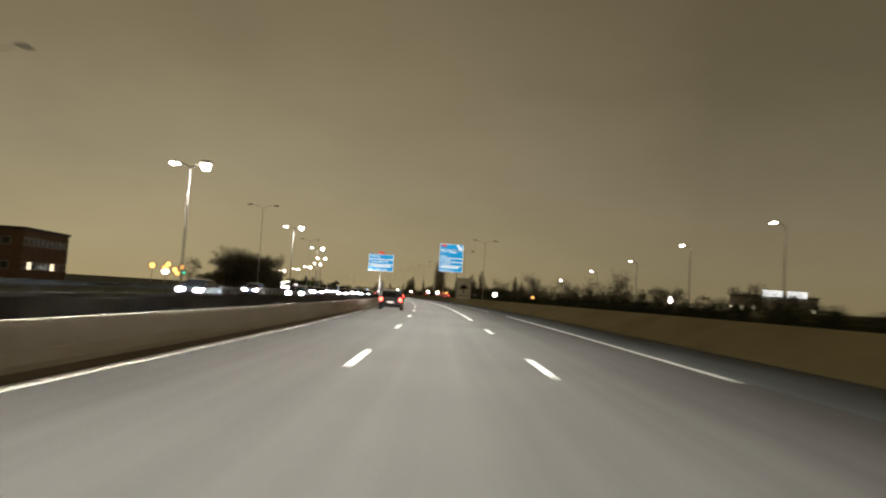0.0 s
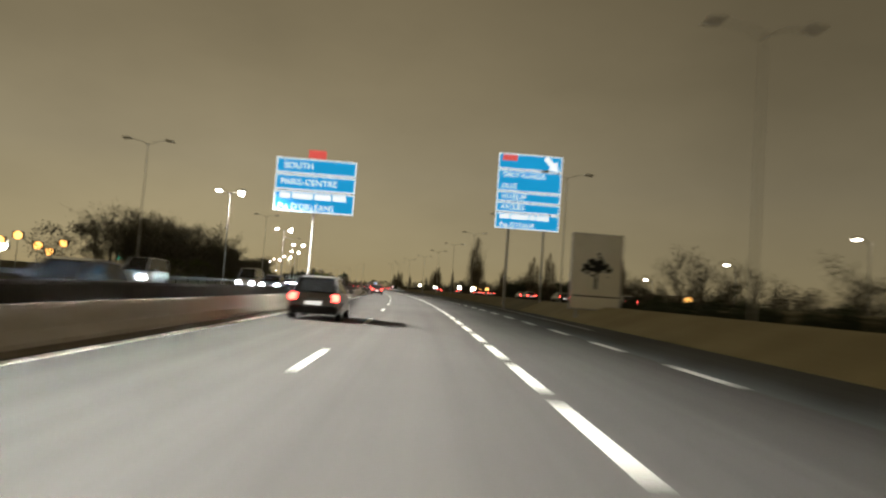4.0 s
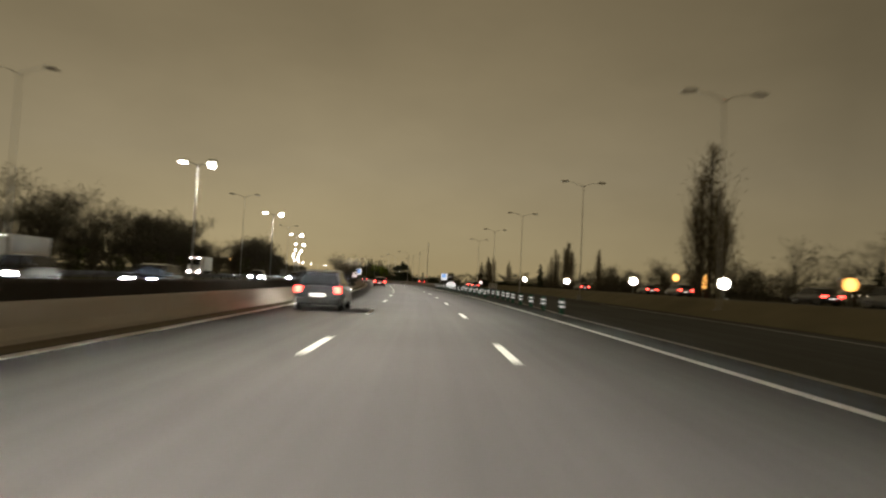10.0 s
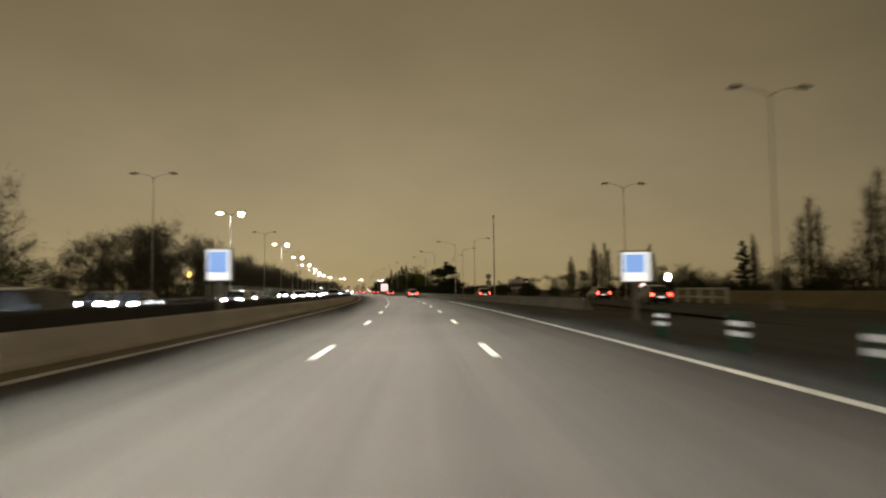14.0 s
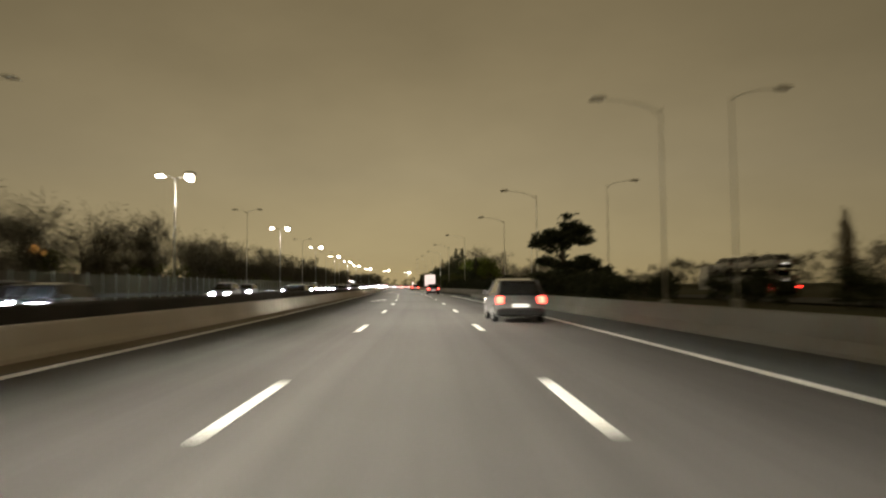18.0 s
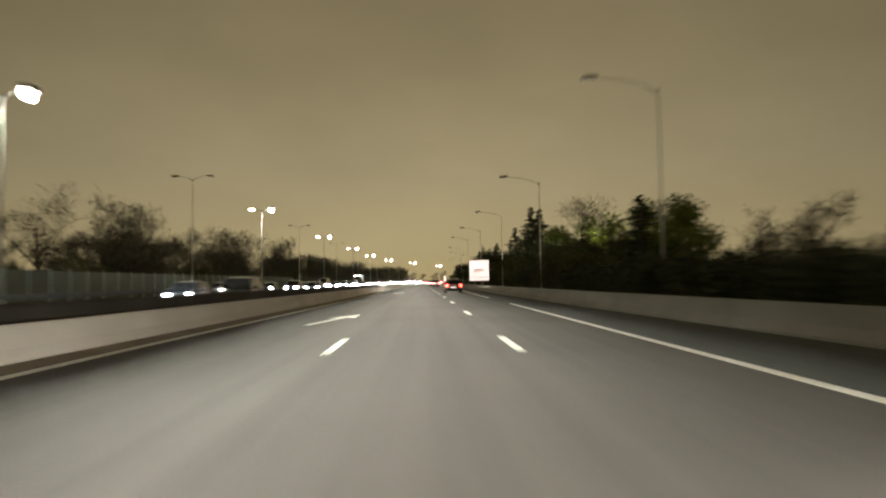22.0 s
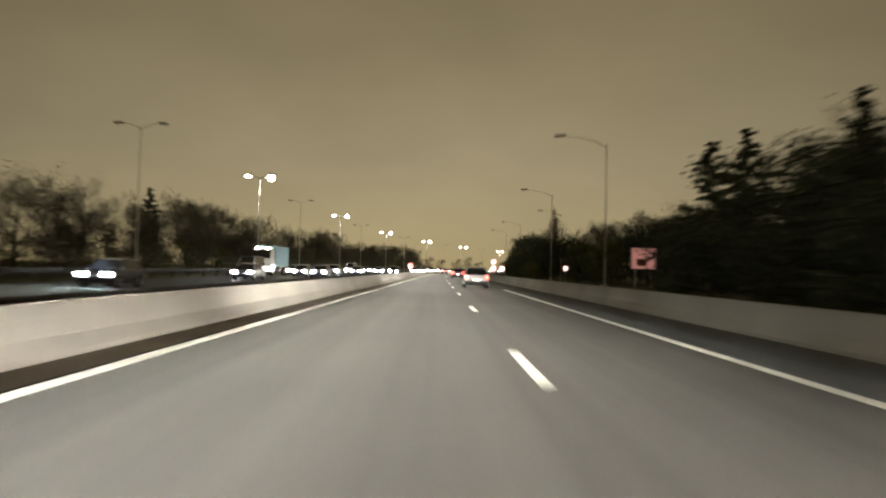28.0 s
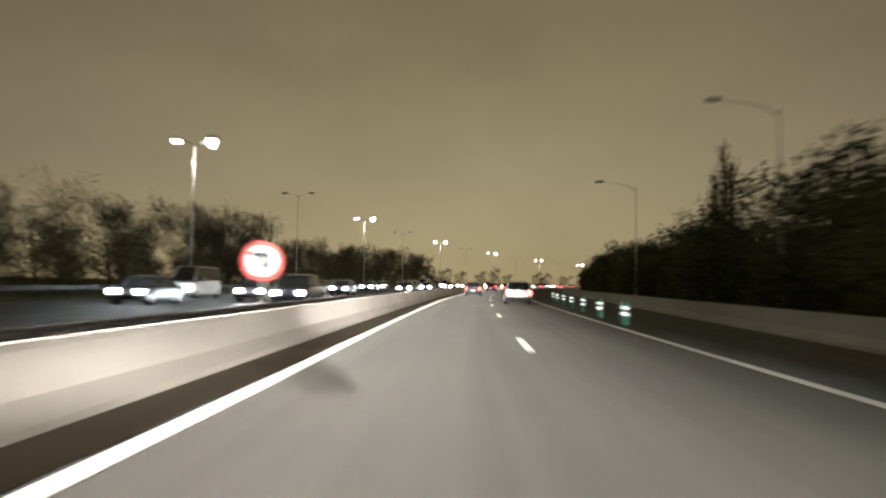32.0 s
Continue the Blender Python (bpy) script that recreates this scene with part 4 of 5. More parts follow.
def bushy_tree(seed, height, width, mat=None, blades=70, clumps=26):
    """Dense evergreen tree or tall shrub of many leaf clumps."""
    rnd = random.Random(seed)
    trunk, crown = Shape(), Shape()
    trunk.tube([(0, 0, -0.2), (0.15, 0.1, height * 0.4), (0, 0, height * 0.8)], [height * 0.02 + 0.05, height * 0.014 + 0.03, 0.03], 6)
    for i in range(clumps):
        a, f = rnd.uniform(0, math.tau), rnd.random() ** 0.8
        z = height * (0.12 + 0.8 * f)
        rr = width * math.sqrt(max(0.05, 1 - (2 * f - 0.85) ** 2 * 0.75)) * rnd.uniform(0.25, 0.95)
        c = Vector((math.cos(a) * rr, math.sin(a) * rr, z))
        trunk.tube([(0, 0, z * 0.7), tuple(c)], [0.045, 0.015], 4, cap=False)
        clump(rnd, crown, c, width * 0.34 + 0.15, blades, 0.09 + height * 0.011, 0.85)
    t = new("shrub")
    part("trunk", trunk.mesh("trunk", BARK), t)
    part("crown", crown.mesh("crown", mat or LEAVES), t, "dense dark leaf clumps")
    return t


def stand(proto, spots, label, group="", category="tree"):
    """Puts the first at its place and copies at the others: s, u, scale."""
    rnd = random.Random(len(spots) * 7 + len(label))
    for i, (s, u, k) in enumerate(spots):
        m = on_road(s, u, -0.12, rnd.uniform(0, 360)) @ Matrix.Diagonal((k * rnd.uniform(0.92, 1.1), k * rnd.uniform(0.92, 1.1), k, 1))
        if i == 0:
            proto.matrix_basis = m
            tagged(proto, label, category, group)
        else:
            c = copy_thing(proto, Matrix())
            c.matrix_basis = m


def bit(ob, name):
    return next(c for c in ob.children if c.name.split(".")[0] == name)


def grove(name, protos, spots, label):
    """Trees that stand too thick to count, as one mesh of crowns with their trunks."""
    rnd = random.Random(len(spots))
    ms = [on_road(s, u, -0.12, rnd.uniform(0, 360)) @ Matrix.Diagonal((k, k * rnd.uniform(0.9, 1.1), k, 1)) for s, u, k in spots]
    for i, q in enumerate(protos):
        bark, crown = bit(q, "trunk").data, bit(q, "crown").data
        ob = new(name, joined(name, crown, ms[i::len(protos)], TWIGS))
        part("trunks", joined("trunks", bark, ms[i::len(protos)], BARK), ob)
        tagged(ob, label, "trees", kind="stuff")


R = random.Random(5)
# tall poplars on the exit side
stand(poplar(11, 22.5, 4.9, ((0, 0, 1.0), (-2.0, 0.9, .6), (1.9, -.8, .55), (-.9, -.9, .8), (.8, .9, .7)), 100), [(332.5, 38.5, 1.0)], "tall slender bare poplar standing alone")
stand(poplar(12, 13, 2.2, ((0, 0, 1.0), (-.9, .4, .8), (.8, -.4, .86)), 60), [(407.6, 42.6, 1.0), (417.7, 42.4, .9), (399, 47, .85), (300, 47, .75), (318, 60, .7), (455, 40, .7), (482.5, 40.3, .88), (477.5, 40.6, .85), (246.9, 32.6, .87), (291.5, 36.7, .72), (394.5, 37.9, .92), (868, 26, 1.43), (212, 40, .75), (520, 48, .8), (445, 52, .75), (262, 58, .75), (245.5, 36.1, .97)], "slender bare poplar in winter", "poplars beside the exit road")
stand(pine_tree(64, 7.0, 70, .2, .05), [(432.5, 43.2, 1.1), (250, 44, .9), (310, 45, .8)], "narrow dark cypress beside the exit")
BARE = [bare_tree(21, 9.5, twigs=14), bare_tree(22, 12, twigs=14), bare_tree(23, 8, twigs=14)]
left_spots = [[], [], []]
for s in np.concatenate([np.arange(-20, 380, 4.2), np.arange(380, 1010, 3.2)]):
    big = 215 < s < 440
    u = -R.uniform(46, 58) if s < 440 else -R.uniform(36, 46)
    if s < 222:
        continue
    left_spots[R.randrange(3)].append((s + R.uniform(-2, 2), u, R.uniform(0.85, 1.15) * (1.3 if big else 0.95 if s < 440 else 1.1)))
far_left = [(s, u - 5, k) for q in left_spots for s, u, k in q[1::2]]
left_spots = [q[::2] for q in left_spots]
left_spots[1] += [(235.7, -47, 1.15), (243, -52, 1.1), (229, -53, 1.0), (238, -58, 1.1)]
for q, sp in zip(BARE, left_spots):
    stand(q, sp, "bare winter tree with a rounded twiggy crown", "trees behind the opposite carriageway")
THIN = [bare_tree(25, 11.5, twigs=5), bare_tree(26, 9.5, twigs=5)]
stand(bare_tree(27, 5.2, twigs=7), [(329.5, -9.6, .95), (333.8, -9.55, 1.05), (338, -9.6, .85)], "thin bare tree growing in the median", "bare trees in the median")
grove("far_trees", THIN, far_left, "bare winter trees further behind the opposite carriageway")


def thicket(name, seed, height, width, mat, blades, spots, label, clumps=18):
    """A continuous growth of shrubs that nobody could count, as one mesh."""
    proto = bushy_tree(seed, height, width, mat, blades, clumps)
    me = bit(proto, "crown").data
    rnd = random.Random(seed)
    ms = [on_road(s, u, -0.12, rnd.uniform(0, 360)) @ Matrix.Diagonal((k, k * rnd.uniform(.9, 1.15), k * rnd.uniform(.85, 1.15), 1)) for s, u, k in spots]
    ob = new(name, joined(name, me, ms, mat))
    for c in list(proto.children):
        bpy.data.objects.remove(c)
    bpy.data.objects.remove(proto)
    return tagged(ob, label, "shrubs", kind="stuff")


thicket("hedge", 31, 3.4, 2.0, TWIGS, 34, [(s, -(R.uniform(44.5, 47) if s < 400 else R.uniform(33, 36)), R.uniform(0.75, 1.15)) for s in np.arange(225, 1010, 5.0)], "brown leafless hedge beyond the opposite carriageway")
thicket("hedge", 32, 4.2, 2.0, LEAVES, 34, [(s, -(R.uniform(45, 48) if s < 400 else R.uniform(34, 37)), R.uniform(0.7, 1.1)) for s in np.arange(225, 1010, 7.5)], "dark green hedge beyond the opposite carriageway")
thicket("far_thicket", 33, 4.0, 2.6, TWIGS, 34, [(s, OUT_R(min(s, 480)) + R.uniform(27, 40), R.uniform(0.6, 1.25)) for s in np.arange(60, 520, 2.2)], "dark bare thicket beyond the parallel road")
thicket("far_wood", 34, 8.0, 4.0, TWIGS, 40, [(s, R.uniform(-75, -60), R.uniform(.8, 1.3)) for s in np.arange(228, 1400, 10)] + [(s, R.uniform(62, 90), R.uniform(.7, 1.1)) for s in np.arange(120, 480, 9.0)] + [(s, 50 - (s - 480) * 0.07 + R.uniform(-4, 8), R.uniform(.28, .45) if 575 < s < 650 else R.uniform(.5, .75)) for s in np.arange(470, 700, 2.6)]
        + [(s, R.uniform(-26, 26) + (0 if s > 1330 else 60), R.uniform(.7, 1.1)) for s in np.arange(1300, 1420, 4)], "distant bare woods on the horizon")
# the exit side: scattered trees, then the dark wood behind the barrier
rs, far_right = [[], [], []], []
for s in np.arange(120, 520, 5.5):
    far_right.append((s, OUT_R(min(s, 480)) + R.uniform(26, 48), R.uniform(0.5, 0.95)))
WOOD = [bare_tree(41, 8.5, twigs=9), bare_tree(42, 10.5, twigs=9), bare_tree(43, 7, twigs=9)]
for s in np.arange(578, 905, 5.0):
    rs[R.randrange(3)].append((s, WALL_R(s) + (R.uniform(17, 26) if 720 < s < 785 or s < 640 else R.uniform(8, 18)), R.uniform(0.75, 1.0) * (0.72 if s < 590 else 1)))
rs[1] += [(626, 20, 1.3), (610, 23, 1.05)] + [(s, R.uniform(27, 33), R.uniform(1.0, 1.25)) for s in np.arange(762, 830, 6.0)]
for q, sp in zip(WOOD, rs):
    stand(q, sp, "bare tree in the dark wood beside the road", "trees behind the right barrier")
grove("far_trees", THIN, far_right, "bare trees beyond the exit road")
for q in THIN:
    for c in (*q.children, q):
        bpy.data.objects.remove(c)
thicket("far_wood", 35, 5.6, 3.0, NEEDLES, 44, [(s, 36.5 + (292 - s) * 0.02 + R.uniform(0, 7), R.uniform(.8, 1.12)) for s in np.arange(228, 296, 1.1)], "dark evergreen wood beyond the parallel road", 22)
UNDER = [bushy_tree(51, 4.2, 2.2, NEEDLES, 75), bushy_tree(52, 5.6, 2.6, LEAVES, 80)]
us, back = [[], []], []
for s in np.arange(522, 960, 3.2):
    tall = float(np.interp(s, (572, 592, 605, 655, 675), (0.34, 0.62, 0.8, 0.8, 1.0)))
    clear = 726 < s < 760
    if clear:
        back.append((s, WALL_R(s) + R.uniform(15, 18), 0.75))
    us[R.randrange(2)].append((s, WALL_R(s) + (R.uniform(10.8, 12.5) if 759 < s < 779 else R.uniform(17, 19) if clear else R.uniform(7.0, 8.5) if 634 < s < 652 else R.uniform(4.6, 7.0)), R.uniform(0.75, 1.0) * tall))
    back.append((s + 2.0, WALL_R(s) + (R.uniform(19, 24) if clear or 758 < s < 779 else R.uniform(8.5, 11) if 632 < s < 652 else R.uniform(6.5, 9)), R.uniform(0.8, 1.1) * tall))
    back.append((s + 1.2, WALL_R(s) + (R.uniform(18, 22) if clear or 758 < s < 779 else R.uniform(8, 13)), R.uniform(0.75, 1.05) * tall))
for s in np.arange(400, 525, 3.6):
    us[0].append((s, max(17.0, GORE_R(max(388, min(s, 519))) + 8) + R.uniform(0, 5) + max(0, 470 - s) * 0.2, R.uniform(0.4, 0.65)))
stand(UNDER[0], us[0], "dark dense undergrowth shrub", "undergrowth behind the right barrier", "shrub")
stand(UNDER[1], us[1], "dark evergreen shrub at the edge of the wood", "undergrowth behind the right barrier", "shrub")
thicket("roadside_hedge", 54, 1.9, 1.1, NEEDLES, 40, [(s, (GORE_R(s) if s < 519 else WALL_R(s) - 1) + R.uniform(3.0, 5.5), R.uniform(.95, 1.08)) for s in np.arange(484, 590, 0.6)], "low dark hedge behind the concrete barrier", 16)
back += [(s, R.uniform(21.5, 27), R.uniform(.78, .95)) for s in np.arange(752, 815, 1.8)]
thicket("wood_understorey", 53, 7.0, 3.0, NEEDLES, 34, back, "dark evergreen growth inside the wood", 18)
stand(umbrella_pine(61), [(509.9, 12.4, 1.0)], "dark pine with separate cloud-like pads of needles")
stand(pine_tree(62, 9.5, 84, 0.4, 0.08), [(628, 13.0, .85), (706, 15, .9), (655, 16, .9), (731, 15.2, 1.02), (716.5, 15, .8), (590, 13.6, .78), (745, -44, .9)], "dark conifer with ragged layered limbs")
stand(pine_tree(63, 13.0, 110, 0.33, 0.1), [(643, 14.9, .96), (651, 17.5, 1.0), (664, 15.5, .85), (739, 21, .95), (722, 18.5, .82), (782.5, -40.6, .92)], "tall dark conifer above the wood")

# green crowns with added, unseen lamps behind them that shine through
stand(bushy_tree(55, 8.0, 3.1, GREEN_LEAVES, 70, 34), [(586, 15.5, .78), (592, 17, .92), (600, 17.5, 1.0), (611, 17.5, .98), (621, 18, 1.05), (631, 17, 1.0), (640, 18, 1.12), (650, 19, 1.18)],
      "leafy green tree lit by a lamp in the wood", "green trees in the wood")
tree_fill = bpy.data.lights.new("path_lamp_light", "POINT")
tree_fill.energy, tree_fill.color, tree_fill.shadow_soft_size = 4500.0, (1.0, 0.93, 0.72), 0.3
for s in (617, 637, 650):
    street_lamp(s, 20.6, 5.2, 0.4, double=False, label="added unseen lamp that lights the green trees", group="path lamps in the wood", size=0.35)
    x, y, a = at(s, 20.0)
    new("path_lamp_light", tree_fill).matrix_basis = pose(x, y, 4.8)
stand(bushy_tree(56, 1.5, 1.3, YELLOW_LEAVES, 70), [(657.0, -28.0, 1.0)], "low shrub with yellow blossom beside the opposite carriageway", category="shrub")
thicket("verge_hedge", 57, 1.62, 0.75, NEEDLES, 24, [(s, OUT_R(s) + R.uniform(4.6, 5.6), R.uniform(.93, 1.03)) for s in np.arange(-60, 152, 0.8)], "dark clipped hedge on top of the grass bank", 14)
# ---- fence along the far side ----
SLAT = stuff_mat("weathered fence board", (0.13, 0.125, 0.085), (0.075, 0.073, 0.052), rough=0.9, scale=1, per_object=0.5)
FENCE_M = Shape().box(-0.03, 0.03, -1.45, 1.45, 0.15, 2.5).mesh("panel", SLAT)
FPOST_M = Shape().box(-0.06, 0.06, -0.06, 0.06, -0.1, 2.65).mesh("post", STEEL)
fence = new("fence")
tagged(fence, "tall weathered grey-green panel fence beyond the carriageway", "fence")
for s in np.arange(455, 700, 3.0):
    part("panel", FENCE_M, fence, m=on_road(s, -31.0))
    part("post", FPOST_M, fence, m=on_road(s + 1.5, -31.0))
RAIL_M = Shape().box(-0.04, 0.04, -2.0, 2.0, 0.55, 0.85, 0.02).mesh("beam", STEEL)
RPOST_M = Shape().box(-0.05, 0.05, -0.05, 0.05, -0.1, 0.7).mesh("post", STEEL)
RAIL_DULL = stuff_mat("weathered rail steel", (0.12, 0.12, 0.11), (0.07, 0.07, 0.065), rough=0.7, scale=1)
for me in (RAIL_M, RPOST_M):
    me.materials[0] = RAIL_DULL
rail = new("guard_rail")
tagged(rail, "dull weathered steel guard rail along the opposite carriageway", "guard rail")
for s in np.arange(-60, 1000, 4.0):
    part("beam", RAIL_M, rail, m=on_road(s, -24.9))
    part("post", RPOST_M, rail, m=on_road(s, -25.0))
# ---- vehicles ----
GLASS = stuff_mat("dark car glass", (0.02, 0.022, 0.025), (0.015, 0.016, 0.018), rough=0.08, spec=0.6)
TYRE = stuff_mat("tyre rubber", (0.02, 0.02, 0.02), (0.012, 0.012, 0.012), rough=0.85)
RIM = stuff_mat("alloy rim", (0.5, 0.5, 0.5), (0.35, 0.35, 0.35), rough=0.35, metal=0.8)
HEADLIGHT = glow_mat("lit headlight", (0.82, 0.93, 1.0), 420.0)
DIM_LIGHT = glow_mat("warm headlight", (1.0, 0.92, 0.78), 220.0)
TAIL = glow_mat("lit tail light", (1.0, 0.03, 0.02), 9.0, (0.4, 0.01, 0.01))
BRAKE = glow_mat("bright tail light", (1.0, 0.05, 0.035), 17.0, (0.4, 0.01, 0.01))
# the light on the plate is put in as its own emission
PLATE = glow_mat("self-glowing rear plate", (1.0, 0.95, 0.88), 0.9)


def car_paint(name, c):
    m = stuff_mat(name, c, tuple(x * 0.85 for x in c), rough=0.28, scale=0.6, spec=0.6)
    m.node_tree.nodes["Principled BSDF"].inputs["Coat Weight"].default_value = 0.6
    return m


def car(paint, kind="hatch", lights=True, head=HEADLIGHT, tail=TAIL, lamps_front=True):
    """A car that points along +y, on its wheels: lofted lower body and glasshouse, with its lights."""
    L, W, H = {"hatch": (4.0, 1.74, 1.48), "saloon": (4.6, 1.8, 1.45), "suv": (4.4, 1.84, 1.66), "van": (5.2, 1.95, 2.2)}[kind]
    h = L / 2
    body = new("car")
    hood = 0.62 * H if kind != "van" else 0.56 * H
    if kind == "saloon":
        prof = [(-h, .3, .68), (-h + .1, .22, .82), (-h + .55, .26, hood), (-h + 1.1, .24, hood), (0, .22, hood + .02), (h - 1.15, .24, hood), (h - .4, .26, hood - .12), (h - .1, .3, .62), (h, .42, .55)]
    else:
        prof = [(-h, .3, .74), (-h + .05, .22, hood - .03), (-h + .25, .2, hood + .03), (-0.6, .2, hood + .03), (0.3, .2, hood), (h - 1.1, .24, hood - .04), (h - .4, .26, hood - .16), (h - .1, .3, .64), (h, .42, .56)]
    rings = []
    for y, z0, z1 in prof:
        k = 0.9 if abs(y) > h - 0.08 else 0.97 if abs(y) > h - .35 else 1.0
        w, mid = W / 2 * k, (z0 + z1) / 2
        rings.append([(-w * .9, y, z0), (w * .9, y, z0), (w, y, z0 + .1), (w, y, mid), (w * .97, y, z1 - .06), (w * .86, y, z1), (-w * .86, y, z1), (-w * .97, y, z1 - .06), (-w, y, mid), (-w, y, z0 + .1)])
    part("body", Shape().loft(rings).mesh("body", paint, False), body)
    if kind == "saloon":
        gh = [(-h + .75, hood, .02), (-h + 1.35, H - .06, 1), (-.1, H, 1), (.75, H - .07, 1), (1.35, hood - .01, .02)]
    elif kind == "van":
        gh = [(-h + .08, hood + .02, .02), (-h + .16, H - .05, 1), (0, H, 1), (1.2, H - .05, 1), (2.05, hood, .02)]
    else:
        gh = [(-h + .12, hood + .02, .02), (-h + .5, H - .08, 1), (-.2, H, 1), (.5, H - .08, 1), (1.15, hood - .02, .02)]
    rings = []
    for y, z, k in gh:
        w0, w1, zb = W / 2 * .9, W / 2 * .72, hood - .02
        rings.append([(-w0, y, zb), (w0, y, zb), (w0 + (w1 - w0) * k, y, zb + (z - zb) * .92), (w1 * .9, y, max(z, zb + .01)), (-w1 * .9, y, max(z, zb + .01)), (-(w0 + (w1 - w0) * k), y, zb + (z - zb) * .92)])
    part("glasshouse", Shape().loft(rings).mesh("glasshouse", GLASS), body, "dark tinted glasshouse")
    tops = [g for g in gh if g[2] == 1]
    roof = []
    for y, z, _ in tops:
        w1 = W / 2 * .73
        roof.append([(-w1, y, z - .05), (-w1 * .93, y, z + .014), (w1 * .93, y, z + .014), (w1, y, z - .05)])
    part("roof", Shape().loft(roof, closed=False, cap=False).mesh("roof", paint), body)
    for sx in (-1, 1):
        for pil in (gh[0], gh[-1]):
            q = tops[0] if pil is gh[0] else tops[-1]
            part("pillar", Shape().tube([(sx * W / 2 * .88, pil[0], hood), (sx * W / 2 * .71, q[0], q[1])], [.045, .04], 5).mesh("pillar", paint), body)
        part("mirror", Shape().box(sx * W / 2 - .02 if sx > 0 else -W / 2 - .17, sx * W / 2 + .17 if sx > 0 else -W / 2 + .02, .72, .86, hood, hood + .15, .03).mesh("mirror", paint), body)
        for y in (-h + .78, h - .82):
            wx = sx * (W / 2 - .1)
            tyre = part("wheel", Shape().tube([(wx - .1, y, .31), (wx - .09, y, .31), (wx + .09, y, .31), (wx + .1, y, .31)], [.27, .31, .31, .27], 18).mesh("wheel", TYRE), body, "black tyre")
            part("rim", Shape().disc((wx + sx * .09, y, .31), .2, (1, 0, 0), .04, 12).mesh("rim", RIM), tyre)
        hx = sx * (W / 2 - .27)
        part("headlight", Shape().box(hx - .2, hx + .2, h - .2, h - .02, .56, .78, .05).mesh("headlight", head if lamps_front else GLASS), body, "bright headlight" if lamps_front else "")
        tx = sx * (W / 2 - .18)
        tz = hood - .2
        part("tail_light", Shape().box(tx - .12, tx + .13, -h - .02, -h + .12, tz - .1, tz + .17, .05).mesh("tail_light", tail), body, "glowing red tail light")
    part("rear_plate", Shape().box(-.26, .26, -h - .035, -h + .02, .52, .63).mesh("rear_plate", PLATE), body, "pale rear plate with its own glow")
    part("bumper", Shape().box(-W / 2 * .93, W / 2 * .93, -h - .06, -h + .14, .22, .5, .07).mesh("bumper", BLACK if kind != "saloon" else paint), body)
    part("rear_window", Shape().loft([[(-W * .36, gh[0][0] - .012 + .02, hood + .05), (W * .36, gh[0][0] + .008, hood + .05), (W * .3, tops[0][0] - .05, tops[0][1] - .1), (-W * .3, tops[0][0] - .05, tops[0][1] - .1)],
                                      [(-W * .36, gh[0][0] - .03, hood + .05), (W * .36, gh[0][0] - .03, hood + .05), (W * .3, tops[0][0] - .08, tops[0][1] - .1), (-W * .3, tops[0][0] - .08, tops[0][1] - .1)]]).mesh("rear_window", GLASS), body)
    return body


RED_PAINT = car_paint("dark red paint", (0.12, 0.015, 0.015))
GREY_PAINT = car_paint("silver grey paint", (0.16, 0.16, 0.16))
DARK_PAINT = car_paint("near black paint", (0.03, 0.03, 0.035))
WHITE_PAINT = car_paint("white paint", (0.7, 0.7, 0.7))
BLUE_PAINT = car_paint("dark blue paint", (0.03, 0.05, 0.12))


def place_cars(proto, spots, label, group, turn=0.0, z=None):
    for i, (s, u) in enumerate(spots):
        m = on_road(s, u, z if z is not None else 0.004 if u > -9 else -0.016, turn)
        if i == 0:
            proto.matrix_basis = m
            tagged(proto, label, "car", group)
        else:
            copy_thing(proto, m)


# traffic ahead on our side
AHEAD = "cars ahead in the traffic"
place_cars(car(GREY_PAINT, "hatch", tail=BRAKE, lamps_front=False), [(834.0, 1.7)], "silver grey hatchback with lit tail lights", AHEAD)
place_cars(car(DARK_PAINT, "hatch", tail=BRAKE, lamps_front=False), [(862, -1.9), (1010, -1.8)], "dark hatchback with bright tail lights", AHEAD)
place_cars(car(RED_PAINT, "hatch", lamps_front=False), [(884, 1.8), (905, -1.7), (955, 1.7), (1060, 1.8)], "dark red hatchback with lit tail lights", AHEAD)
place_cars(car(WHITE_PAINT, "saloon", tail=BRAKE, lamps_front=False), [(930, 1.7), (985, -1.8), (1035, 1.8), (1100, -1.8)], "white saloon with lit tail lights", AHEAD)
# copies of the cars ahead along our way, with added spots on the barrier before them
BARRIER_SPOT = bpy.data.lights.new("headlight_beam", "SPOT")
BARRIER_SPOT.energy, BARRIER_SPOT.color, BARRIER_SPOT.spot_size, BARRIER_SPOT.spot_blend, BARRIER_SPOT.shadow_soft_size = 5000.0, (1.0, 0.95, 0.88), radians(104), 1.0, 0.12
FAR_BARRIER_SPOT = bpy.data.lights.new("headlight_beam", "SPOT")
FAR_BARRIER_SPOT.energy, FAR_BARRIER_SPOT.color, FAR_BARRIER_SPOT.spot_size, FAR_BARRIER_SPOT.spot_blend, FAR_BARRIER_SPOT.shadow_soft_size = 70000.0, (1.0, 0.95, 0.88), radians(40), 1.0, 0.12
PASSED = "cars overtaken on the way"
passed = {"red": [(194.8, -5.3), (347.2, -5.3), (614.8, 1.6)], "grey": [(739.4, 1.6), (470.0, 1.6), (690.5, 1.6), (115.0, -5.2)], "dark": [(542.9, 1.5), (789.0, 1.7), (271.6, -5.3), (36.3, -5.2)]}
